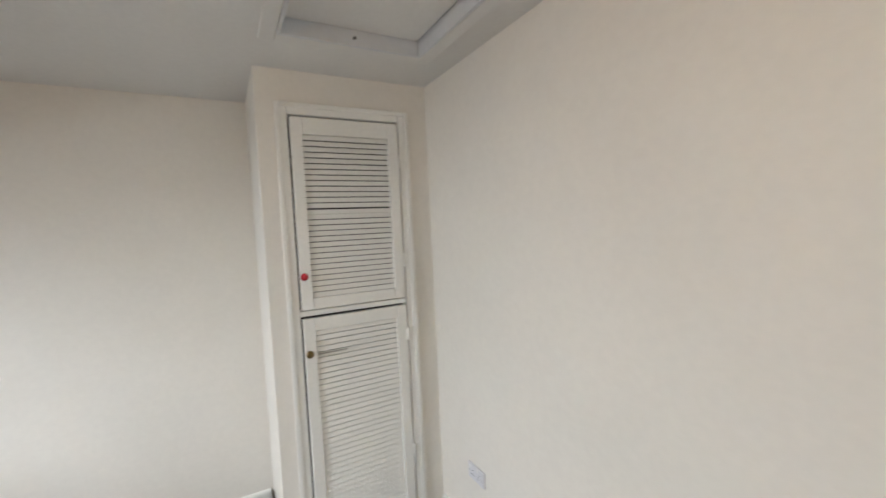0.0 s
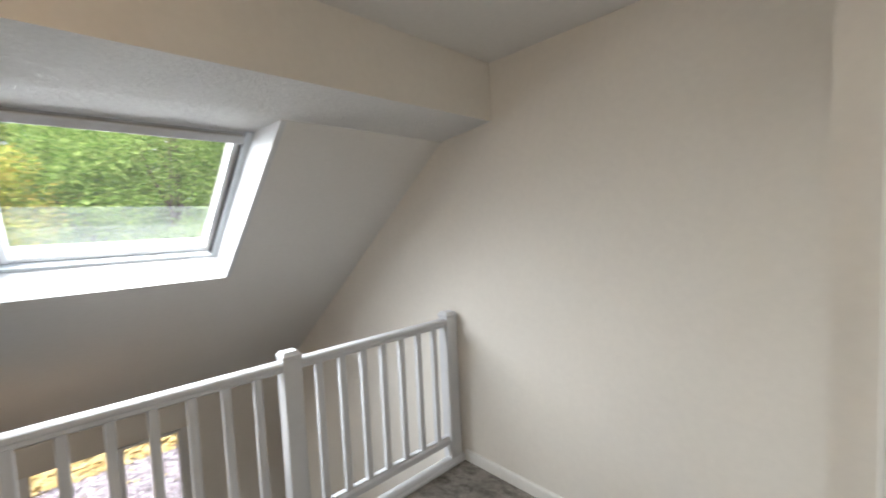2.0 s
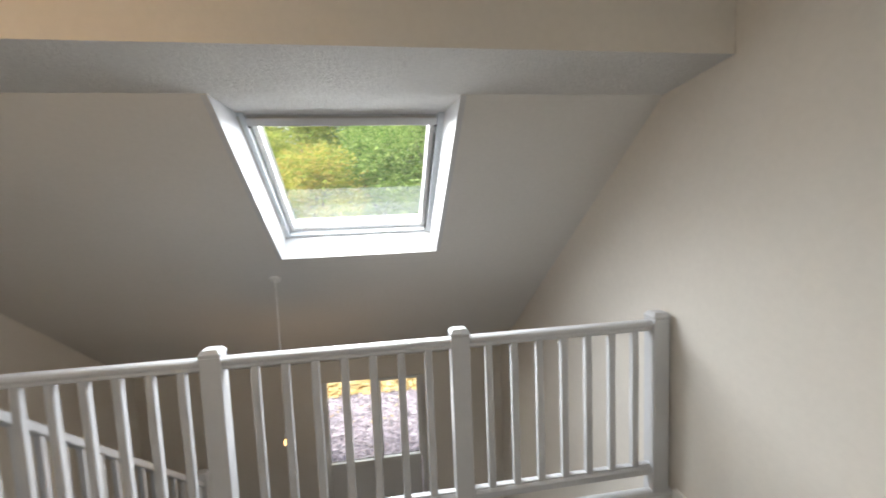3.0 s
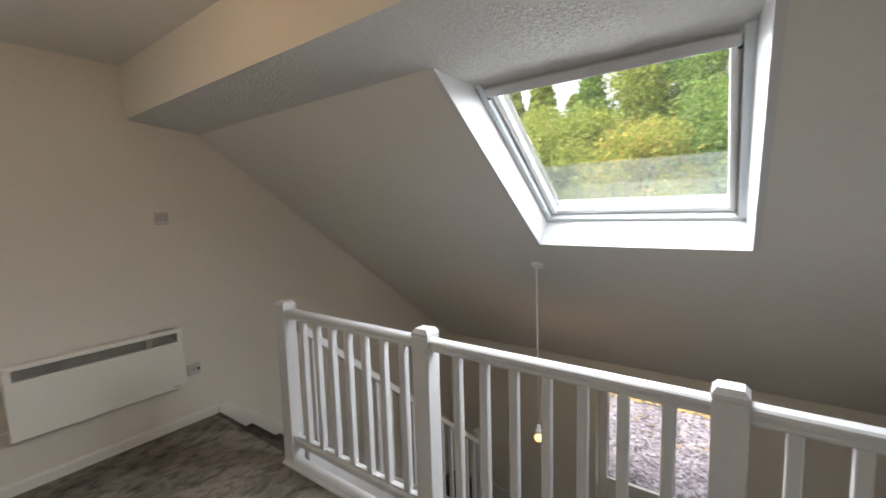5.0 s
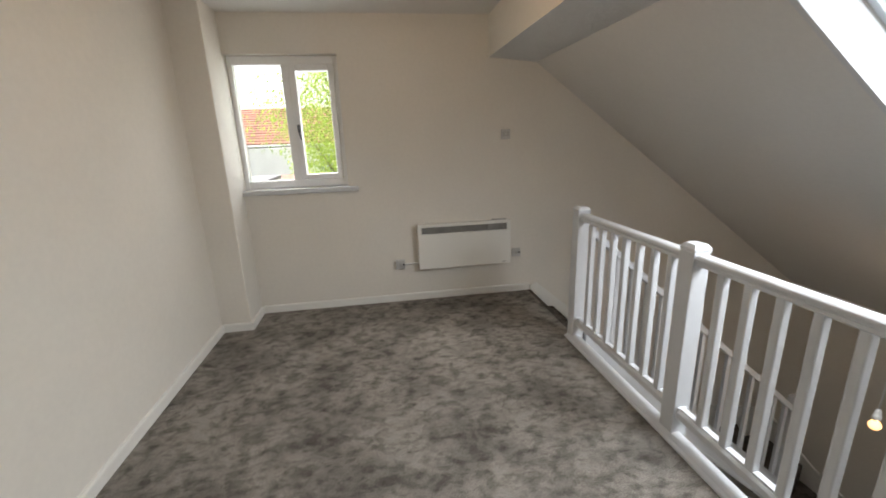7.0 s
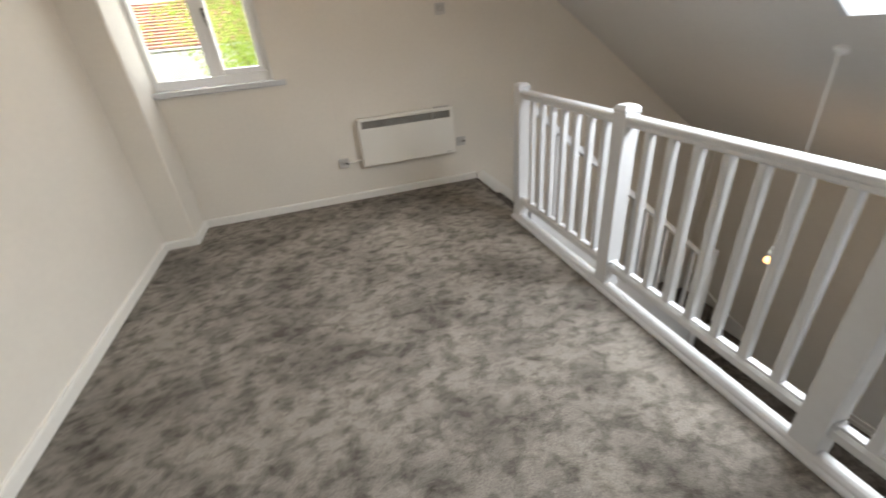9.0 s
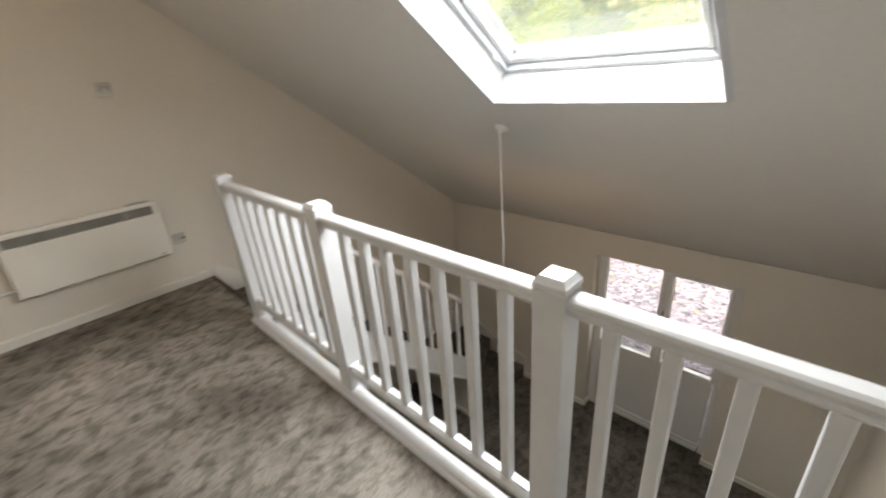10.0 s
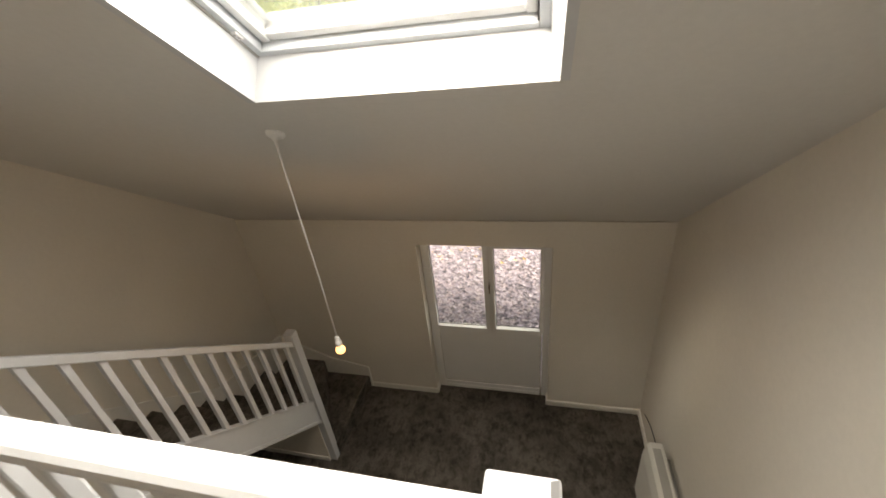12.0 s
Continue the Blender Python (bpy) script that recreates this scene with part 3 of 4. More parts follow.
gbar("casement_rail", x0, x0 + 0.05, z0, z1, GY - 0.016, GY + 0.05, UPVC, 0.008)
gbar("casement_rail", x1 - 0.03, x1, z0, z1, GY - 0.016, GY + 0.05, UPVC, 0.008)
gbar("casement_rail", x0 + 0.05, x1 - 0.03, z0, z0 + 0.055, GY - 0.016, GY + 0.05, UPVC, 0.008)
gbar("casement_rail", x0 + 0.05, x1 - 0.03, z1 - 0.03, z1, GY - 0.016, GY + 0.05, UPVC, 0.008)


def glazing(a, b, c, d, y):
    """A pane with its dark gasket all round."""
    pn = gbar("pane", a, b, c, d, y, y + 0.004, GLASS, 0)
    pn.visible_shadow = False
    for q in ((a, a + 0.010, c, d), (b - 0.010, b, c, d), (a + 0.010, b - 0.010, c, c + 0.012), (a + 0.010, b - 0.010, d - 0.010, d)):
        gbar("gasket", *q, y - 0.005, y - 0.001, BLACK_METAL, 0.001, parent=pn)


glazing(gx0 + 0.086, 2.289, -1.614, AZ - 0.046, GY + 0.052)
glazing(x0 + 0.046, x1 - 0.026, z0 + 0.05, z1 - 0.026, GY + 0.044)
# thin grey bars drawn as shadow-gap lines at the panel's edges
for q in ((gx0 + 0.088, gx0 + 0.094, LOW + 0.11, -1.70), (gx1 - 0.094, gx1 - 0.088, LOW + 0.11, -1.70), (gx0 + 0.094, gx1 - 0.094, LOW + 0.108, LOW + 0.115)):
    gbar("panel_shade_line", *q, GY + 0.018, GY + 0.0225, GREY_PLASTIC, 0.001)
gbar("foot_bead", gx0 + 0.09, gx1 - 0.09, LOW + 0.045, LOW + 0.06, GY - 0.008, GY + 0.002, UPVC, 0.004)
hb = gbar("handle_base", 2.338, 2.356, -1.02, -0.96, GY - 0.02, GY - 0.011, GLOSS, 0.003)
bm = B()
tube(bm, [(2.347, GY - 0.02, -0.985), (2.347, GY - 0.04, -0.985), (2.347, GY - 0.045, -1.0), (2.347, GY - 0.038, -1.09)], [0.006, 0.007, 0.007, 0.005])
part("handle", bm, BRASS, hb)

# ---- landing balustrade ----
NEWEL, NEWEL_D = 0.09, 0.085
NX = (0.610, 1.690, 2.813, 3.878)
RAIL_TOP, RAIL_Y = 0.967, 0.026
bal = thing("balustrade", "white painted timber balustrade with square posts along the landing", "balustrade")


def newel(parent, x, y, z0, z1, cap=True):
    """A square post with softened edges; cap: a flat moulded cap on it. x, y: its south-west corner."""
    top = z1 - 0.034 if cap else z1
    post = part("newel_post", block(B(), (x, y, z0), (x + NEWEL, y + NEWEL_D, top), 0.004), GLOSS, parent)
    if cap:
        bm = B()
        e = 0.002
        block(bm, (x - e, y - e, top), (x + NEWEL + e, y + NEWEL_D + e, top + 0.020), 0.005, 2)
        cx, cy, h, k = x + NEWEL / 2, y + NEWEL_D / 2, NEWEL / 2, NEWEL_D / 2
        lo = [bm.verts.new((cx + sx * h, cy + sy * k, top + 0.018)) for sx, sy in ((-1, -1), (1, -1), (1, 1), (-1, 1))]
        hi = [bm.verts.new((cx + sx * (h - 0.012), cy + sy * (k - 0.012), top + 0.034)) for sx, sy in ((-1, -1), (1, -1), (1, 1), (-1, 1))]
        bm.faces.new(lo)
        bm.faces.new(hi)
        for i in range(4):
            bm.faces.new((lo[i], lo[(i + 1) % 4], hi[(i + 1) % 4], hi[i]))
        part("post_cap", bm, GLOSS, post)
    return post


for x in NX:
    newel(bal, x, -0.014, -0.24, 1.009)
    if x < 3.8:
        part("post_shoe", block(B(), (x + NEWEL, -0.001, 0.12), (x + NEWEL + 0.014, 0.053, 0.186), 0.006, 3), GLOSS, bal)

# moulded handrail section: y, z
HR = [(-0.020, -0.052), (0.020, -0.052), (0.024, -0.046), (0.022, -0.034), (0.030, -0.026), (0.033, -0.016), (0.030, -0.006), (0.020, 0.0), (-0.020, 0.0), (-0.030, -0.006), (-0.033, -0.016), (-0.030, -0.026), (-0.022, -0.034), (-0.024, -0.046)]
BR = [(-0.026, -0.044), (0.026, -0.044), (0.028, -0.012), (0.020, 0.0), (-0.020, 0.0), (-0.028, -0.012)]
BR_TOP = 0.172
spindle = None
FIRST, PITCHES = (0.829, 1.910, 3.003), (0.1290, 0.1322, 0.1310)
for a, b, first_x, pitch_x in zip(NX, NX[1:], FIRST, PITCHES):
    x0, x1 = a + NEWEL, b
    bm = prism(B(), [(RAIL_Y + y, RAIL_TOP + z) for y, z in HR], "x", x0 - 0.002, x1 + 0.002)
    rail = part("handrail", bm, GLOSS, bal)
    bm = prism(B(), [(RAIL_Y + y, BR_TOP + z) for y, z in BR], "x", x0 - 0.002, x1 + 0.002)
    part("bottom_rail", bm, GLOSS, bal)
    stops = [x0] + [first_x + pitch_x * k + e for k in range(7) for e in (-0.018, 0.018)] + [x1]
    for u0, u1 in zip(stops[::2], stops[1::2]):
        part("fillet", block(B(), (u0, RAIL_Y - 0.016, BR_TOP - 0.003), (u1, RAIL_Y + 0.016, BR_TOP + 0.010), 0.004), GLOSS, bal)
    for k in range(7):
        m = Matrix.Translation((first_x + pitch_x * k, RAIL_Y, BR_TOP - 0.004))
        if spindle is None:
            ob = part("baluster", block(B(), (-0.018, -0.018, 0), (0.018, 0.018, RAIL_TOP - BR_TOP - 0.044), 0.006, 2), GLOSS, bal)
            ob.matrix_basis = m
            spindle = ob.data
        else:
            share("baluster", spindle, bal, m)

# ---- staircase down along the west wall ----
RISE, GO = -LOW / 13, 0.2335
STX = 0.695
Y4 = 2.16
stair = thing("staircase", "carpeted staircase with winders and a white balustrade", "staircase", at=(0, 0, 0))


def nosing(y):
    return LOW + 4 * RISE + (Y4 - y) / GO * RISE


XS = STX - 0.025
for k in range(4, 13):
    z = LOW + k * RISE
    y1 = Y4 - (k - 4) * GO
    bm = B()
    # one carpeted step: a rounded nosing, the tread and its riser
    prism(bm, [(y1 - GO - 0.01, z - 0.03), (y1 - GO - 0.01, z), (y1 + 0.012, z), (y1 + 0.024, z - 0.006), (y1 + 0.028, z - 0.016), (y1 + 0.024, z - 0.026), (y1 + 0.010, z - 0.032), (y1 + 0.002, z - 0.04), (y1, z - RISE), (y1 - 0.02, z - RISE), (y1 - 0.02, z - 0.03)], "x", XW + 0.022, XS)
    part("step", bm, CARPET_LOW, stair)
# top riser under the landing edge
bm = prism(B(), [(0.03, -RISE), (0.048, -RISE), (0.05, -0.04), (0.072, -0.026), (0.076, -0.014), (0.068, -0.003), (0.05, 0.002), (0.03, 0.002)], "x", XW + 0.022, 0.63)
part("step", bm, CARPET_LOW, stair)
# winders turning about the lower post
PX, PY = STX, Y4 + 0.02
WALL_N = YN - 0.022
wx = PX + 0.05
h = WALL_N - PY
t30 = math.tan(radians(29))
corner = (XW + 0.022, WALL_N)
treads = (
    [(wx, PY), (wx, WALL_N), (PX - h * t30, WALL_N), (PX - 0.02, PY)],
    [(PX, PY), (PX - h * t30, WALL_N), corner, (XW + 0.022, PY + (PX - XW) * t30)],
    [(PX, PY), (XW + 0.022, PY + (PX - XW) * t30), (XW + 0.022, PY - 0.03), (PX - 0.02, PY - 0.03)],
)
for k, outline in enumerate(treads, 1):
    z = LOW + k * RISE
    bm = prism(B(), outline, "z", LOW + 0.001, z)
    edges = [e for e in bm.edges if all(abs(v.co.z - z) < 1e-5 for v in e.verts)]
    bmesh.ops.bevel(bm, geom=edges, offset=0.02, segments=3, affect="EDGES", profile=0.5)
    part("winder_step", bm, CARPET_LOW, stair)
# strings
bm = B()


def string_top(y):
    return -1.15 - RISE / GO * (y - 1.5)


ye = Y4 - 0.045
prism(bm, [(0.092, string_top(0.092)), (ye, string_top(ye)), (ye, string_top(ye) - 0.30), (0.092, string_top(0.092) - 0.30)], "x", STX - 0.022, STX + 0.018)
part("outer_string", bm, GLOSS, stair)
bm = B()
prism(bm, [(0.092, string_top(0.092) + 0.012), (ye, string_top(ye) + 0.012), (ye, string_top(ye) - 0.004), (0.092, string_top(0.092) - 0.004)], "x", STX - 0.032, STX + 0.028)
part("string_capping", bm, GLOSS, stair)
bm = B()
prism(bm, [(0.092, string_top(0.092) - 0.275), (ye, string_top(ye) - 0.275), (ye, string_top(ye) - 0.31), (0.092, string_top(0.092) - 0.31)], "x", STX + 0.018, STX + 0.030)
part("string_bead", bm, GLOSS, stair)
bm = B()
prism(bm, [(0.06, -0.02), (0.06, 0.05), (0.12, nosing(0.12) + 0.13), (2.12, nosing(2.12) + 0.13), (YN - 0.02, -1.85), (YN - 0.02, LOW), (2.2, LOW), (0.06, nosing(0.1) - 0.30)], "x", XW + 0.002, XW + 0.022)
part("wall_string", bm, SATIN, stair)
bm = B()
prism(bm, [(0.765, LOW), (0.765, -2.285), (0.755, -2.275), (0.25, -2.165), (-0.1, -2.0), (XW + 0.022, -1.86), (XW + 0.022, LOW)], "y", YN - 0.022, YN - 0.002)
part("wall_string", bm, SATIN, stair, "white string with a sloping top along the garden wall")
# plaster soffit and the panel below the winders
bm = B()
prism(bm, [(0.1, string_top(0.1) - 0.285), (ye, string_top(ye) - 0.285), (ye, string_top(ye) - 0.27), (0.1, string_top(0.1) - 0.27)], "x", XW + 0.022, STX - 0.022)
part("soffit", bm, CEILING, stair)
bm = block(B(), (XW + 0.022, Y4 - 0.06, LOW + 0.001), (STX - 0.03, Y4 - 0.04, string_top(Y4) - 0.2))
part("under_stair_panel", bm, WALL, stair, "cream panel closing the space below the winders")
bm = block(B(), (XW + 0.022, Y4 - 0.072, LOW + 0.001), (STX - 0.03, Y4 - 0.06, LOW + 0.06), 0.004)
part("under_stair_skirting", bm, SATIN, stair)
newel(stair, STX - NEWEL / 2, Y4 - NEWEL / 2 - 0.005, LOW + 0.001, -0.812, cap=False)


def stair_rail(y):
    return 0.46 - 0.868 * (y - 0.56)


bm = B()
prism(bm, [(0.088, stair_rail(0.088)), (ye - 0.001, stair_rail(ye)), (ye - 0.001, stair_rail(ye) - 0.062), (0.088, stair_rail(0.088) - 0.062)], "x", STX - 0.030, STX + 0.030)
edges = [e for e in bm.edges if abs((e.verts[0].co - e.verts[1].co).y) > 1]
bmesh.ops.bevel(bm, geom=edges, offset=0.008, segments=2, affect="EDGES", profile=0.5)
part("handrail", bm, GLOSS, stair)
for k in range(-3, 12):
    y = 0.580 + 0.1333 * k
    s = 0.016
    bm = B()
    prism(bm, [(y - s, string_top(y - s) + 0.008), (y + s, string_top(y + s) + 0.008), (y + s, stair_rail(y + s) - 0.058), (y - s, stair_rail(y - s) - 0.058)], "x", STX - s, STX + s)
    part("baluster", bm, GLOSS, stair)

# ---- louvred cupboard ----
cup = thing("cupboard", "tall built-in cupboard with two white louvred doors", "cupboard", at=(CX, (DY0 + DY1) / 2, 0))
cup_y = (DY0 + DY1) / 2


def cpart(name, lo, hi, material, bevel=0.003, parent=None, label=""):
    lo = (lo[0] - CX, lo[1] - cup_y, lo[2])
    hi = (hi[0] - CX, hi[1] - cup_y, hi[2])
    return part(name, block(B(), lo, hi, bevel), material, parent or cup, label)


AW = 0.06
cpart("architrave", (CX - 0.014, DY1 + 0.003, 0.001), (CX + 0.001, DY1 + AW, DZ1 + AW), SATIN, 0.005)
cpart("architrave", (CX - 0.014, DY0 - AW, 0.001), (CX + 0.001, DY0 - 0.003, DZ1 + AW), SATIN, 0.005)
cpart("architrave", (CX - 0.014, DY0 - 0.003, DZ1 + 0.004), (CX + 0.001, DY1 + 0.003, DZ1 + AW), SATIN, 0.005)
for nm, y0, y1, z0, z1 in (("architrave_band", DY1 + AW - 0.022, DY1 + AW + 0.003, 0.001, DZ1 + AW + 0.003), ("architrave_band", DY0 - AW - 0.003, DY0 - AW + 0.022, 0.001, DZ1 + AW + 0.003), ("architrave_band", DY0 - AW + 0.022, DY1 + AW - 0.022, DZ1 + AW - 0.022, DZ1 + AW + 0.003)):
    cpart(nm, (CX - 0.021, y0, z0), (CX - 0.012, y1, z1), SATIN, 0.004)
cpart("door_stop", (CX + 0.002, DY1 + 0.003, 0.001), (CX + 0.06, DY1 + 0.019, DZ1 + 0.019), SATIN, 0.002)
cpart("door_stop", (CX + 0.002, DY0 - 0.019, 0.001), (CX + 0.06, DY0 - 0.003, DZ1 + 0.019), SATIN, 0.002)
cpart("door_stop", (CX + 0.002, DY0 - 0.003, DZ1 + 0.004), (CX + 0.06, DY1 + 0.003, DZ1 + 0.019), SATIN, 0.002)
cpart("middle_rail", (CX - 0.010, DY0 - 0.002, 1.270), (CX + 0.05, DY1 + 0.002, 1.297), SATIN, 0.003)
cpart("threshold", (CX - 0.008, DY0 - 0.002, 0.001), (CX + 0.05, DY1 + 0.002, 0.05), SATIN, 0.003)
# black sheet added behind the slats, for the dark of the cupboard's inside
cpart("cupboard_shade_sheet", (CX + 0.055, DY0 - 0.018, 0.001), (CX + 0.065, DY1 + 0.018, DZ1 + 0.018), DARK, 0)

SLAT = None


def louvre_door(z0, z1, top, bottom, count, lean, hinge_z, gap_at=None, tall=1.0):
    """A louvred door: stiles, rails and tilted slats; lean: how far the free edge stands out."""
    global SLAT
    y0, y1 = DY0 + 0.004, DY1 - 0.006
    door = new("door")
    door.parent = cup
    door.matrix_basis = Matrix.Translation((-0.020, y0 - cup_y, z0)) @ Matrix.Rotation(lean, 4, "Z")
    w, hgt = y1 - y0, z1 - z0
    sw = 0.058
    part("stile", block(B(), (0, 0, 0), (0.028, sw, hgt), 0.003), SATIN, door)
    part("stile", block(B(), (0, w - sw, 0), (0.028, w, hgt), 0.003), SATIN, door)
    part("rail", block(B(), (0, sw, hgt - top), (0.028, w - sw, hgt), 0.003), SATIN, door)
    part("rail", block(B(), (0, sw, 0), (0.028, w - sw, bottom), 0.003), SATIN, door)
    pitch = (hgt - top - bottom) / count
    if SLAT is None:
        bm = B()
        d = 0.0066
        prism(bm, [(-d, -0.0102), (-d + 0.003, -0.0125), (d, 0.0097), (d - 0.003, 0.0123)], "y", 0, w - 2 * sw)
        first = part("slat", bm, SATIN, door)
        SLAT = first.data
    else:
        first = share("slat", SLAT, door, Matrix())
    for k in range(count):
        lift = -0.004 if gap_at is not None and k == gap_at else 0.0
        m = Matrix.Translation((0.0125, sw, bottom + pitch * (k + 0.5) + lift)) @ Matrix.Diagonal((1, 1, tall, 1))
        if k == 0:
            first.matrix_basis = m
        else:
            share("slat", SLAT, door, m)
    for hz in hinge_z:
        hg = part("hinge", block(B(), (-0.003, -0.022, hz - z0 - 0.035), (0.002, 0.012, hz - z0 + 0.035), 0.001), SATIN, door)
        part("hinge_pin", tube(B(), [(-0.005, -0.004, hz - z0 - 0.036), (-0.005, -0.004, hz - z0 + 0.036)], 0.005), SATIN, hg)
    return door


def knob(parent, z, material, z0, plate):
    m = Matrix.Translation((-0.001, DY1 - 0.006 - (DY0 + 0.004) - 0.018, z - z0)) @ Matrix.Rotation(radians(-90), 4, "Y")
    k = part("knob", lathe(B(), [(0.008, 0.0), (0.007, 0.010), (0.010, 0.014), (0.0185, 0.020), (0.020, 0.027), (0.0165, 0.034), (0.008, 0.038), (0.001, 0.039)], m), material, parent)
    part("knob_plate", lathe(B(), [(0.012, -0.001), (0.012, 0.002), (0.009, 0.004)], m), plate, k)


upper = louvre_door(1.303, 2.276, 0.085, 0.058, 29, 0.0, (2.07, 1.52), gap_at=15, tall=1.0)
knob(upper, 1.477, RED, 1.303, RED)
lower = louvre_door(0.056, 1.259, 0.065, 0.09, 36, radians(1.1), (1.09, 0.40), tall=1.0)
knob(lower, 1.084, BRASS, 0.056, BRASS)
part("scuff_mark", block(B(), (-0.0012, 0.35, 1.012), (0.0005, 0.505, 1.019), 0.0), SCUFF, lower, "faint grey scuff beside the knob")

# ---- loft hatch ----
hatch = thing("loft_hatch", "white loft hatch with a recessed grey panel", "hatch", at=((HX0 + HX1) / 2, (HY0 + HY1) / 2, CEIL))
hx, hy = (HX1 - HX0) / 2, (HY1 - HY0) / 2
for lo, hi in (((-hx, -hy), (hx, -hy + 0.018)), ((-hx, hy - 0.018), (hx, hy)), ((-hx, -hy + 0.018), (-hx + 0.018, hy - 0.018)), ((hx - 0.018, -hy + 0.018), (hx, hy - 0.018))):
    part("lining", block(B(), (lo[0] + 0.001, lo[1] + 0.001, -0.012), (hi[0] - 0.001, hi[1] - 0.001, 0.075), 0.003), GLOSS, hatch)
tw = 0.062
for lo, hi in (((-hx - tw, -hy - tw), (hx + tw, -hy)), ((-hx - tw, hy), (hx + tw, hy + tw)), ((-hx - tw, -hy), (-hx, hy)), ((hx, -hy), (hx + tw, hy))):
    part("trim", block(B(), (lo[0], lo[1], -0.010), (hi[0], hi[1], 0.002), 0.004), CEILING, hatch)
part("hatch_panel", block(B(), (-hx + 0.02, -hy + 0.024, 0.055), (hx - 0.02, hy - 0.02, 0.070), 0.003), CEILING, hatch)
part("panel_gap", block(B(), (-hx + 0.019, -hy + 0.0185, 0.062), (hx - 0.019, -hy + 0.026, 0.066), 0), DARK, hatch)
m = Matrix.Translation((hx - 0.0185, 0.0, 0.022)) @ Matrix.Rotation(radians(-90), 4, "Y")
part("catch_hole", lathe(B(), [(0.007, -0.002), (0.007, 0.002), (0.003, 0.004)], m), BLACK_METAL, hatch)


# ---- heaters, switches and sockets ----
def panel_heater():
    """A slim wall-hung convector, its face towards +x. Origin at the middle of its foot, on the wall."""
    w, hgt, d0, d1 = 0.888, 0.427, 0.018, 0.075
    e = thing("panel_heater", "slim white electric panel heater hung on the wall", "heater")
    f = d1
    slot0, slot1 = hgt - 0.092, hgt - 0.030
    y0, y1 = -w / 2, w / 2
    bm = B()
    block(bm, (d0, y0, 0), (f, y1, slot0), 0.006)
    block(bm, (d0, y0, slot1), (f, y1, hgt), 0.008)
    block(bm, (d0, y0, slot0 - 0.002), (f, y0 + 0.035, slot1 + 0.002), 0.0)
    block(bm, (d0, y1 - 0.035, slot0 - 0.002), (f, y1, slot1 + 0.002), 0.0)
    part("body", bm, HEATER_WHITE, e)
    g = part("grille", block(B(), (d0, y0 + 0.034, slot0 - 0.004), (f - 0.022, y1 - 0.034, slot1 + 0.004), 0), GRILLE, e, "recessed grey outlet grille")
    for k in range(5):
        z = slot0 + 0.008 + k * 0.0115
        part("louvre", block(B(), (f - 0.022, y0 + 0.036, z), (f - 0.008, y1 - 0.036, z + 0.0035), 0.001), GRILLE, g)
    part("divider", block(B(), (f - 0.02, y1 - 0.225, slot0 - 0.001), (f - 0.004, y1 - 0.185, slot1 + 0.001), 0.002), GRILLE, e)
    part("control_flap", block(B(), (d0 + 0.005, y1 - 0.18, hgt - 0.002), (f - 0.012, y1 - 0.04, hgt + 0.008), 0.003), GREY_PLASTIC, e)
    part("badge", block(B(), (f - 0.001, y1 - 0.085, 0.018), (f + 0.0015, y1 - 0.045, 0.026), 0.0005), GREY_PLASTIC, e)
    part("thermostat", block(B(), (d0 + 0.004, y1 - 0.006, 0.0), (f - 0.02, y1 + 0.008, 0.03), 0.003), GREY_PLASTIC, e)
    for y in (y0 + 0.12, y1 - 0.14):
        part("bracket", block(B(), (0, y, 0.06), (d0 + 0.002, y + 0.03, hgt - 0.05), 0.002), STEEL, e)
    return e


ph = panel_heater()
ph.matrix_basis = Matrix.Translation((XW, -0.612, 0.318))


def plate(name, label, category, m, width=0.086, gangs=0, outlet=False, deep=0.011, switch=False):
    """A moulded wall plate in its own x-z plane, its face towards +y."""
    e = thing(name, label, category, m=m)
    hgt = 0.086
    body = part("faceplate", block(B(), (-width / 2, 0, -hgt / 2), (width / 2, deep, hgt / 2), 0.004, 3), SOCKET if gangs else PLATE, e)
    for g in range(gangs):
        cx = (g - (gangs - 1) / 2) * 0.066
        for px, pz, pw, ph_ in ((0, 0.014, 0.004, 0.008), (-0.011, -0.008, 0.007, 0.003), (0.011, -0.008, 0.007, 0.003)):
            part("pin_hole", block(B(), (cx + px - pw / 2, deep - 0.001, pz - ph_ / 2 - 0.008), (cx + px + pw / 2, deep + 0.0006, pz + ph_ / 2 - 0.008), 0), DARK, body)
        part("rocker", block(B(), (cx - 0.006 + 0.016, deep - 0.001, 0.018), (cx + 0.006 + 0.016, deep + 0.003, 0.036), 0.002), PLASTIC, body)
    if outlet:
        part("fuse_holder", block(B(), (-0.014, deep - 0.001, -0.014), (0.012, deep + 0.002, 0.012), 0.002), GREY_PLASTIC, body)
        part("flex_outlet", lathe(B(), [(0.009, 0), (0.009, 0.008), (0.006, 0.010)], Matrix.Translation((-0.03, deep, 0)) @ Matrix.Rotation(radians(-90), 4, "X")), BLACK_METAL, body)
    if switch:
        part("inset", block(B(), (-0.03, deep - 0.001, -0.018), (0.03, deep + 0.002, 0.022), 0.003), GREY_PLASTIC, body)
        part("rocker", block(B(), (-0.012, deep - 0.001, -0.010), (0.012, deep + 0.005, 0.014), 0.003), PLATE, body)
    for s in (-1, 1):
        part("screw", lathe(B(), [(0.003, 0), (0.003, 0.0015), (0.001, 0.002)], Matrix.Translation((s * (width / 2 - 0.013), deep, 0)) @ Matrix.Rotation(radians(-90), 4, "X"), 8), STEEL, body)
    return e


def on_west(y, z):
    return Matrix.Translation((XW, y, z)) @ Matrix.Rotation(radians(-90), 4, "Z")


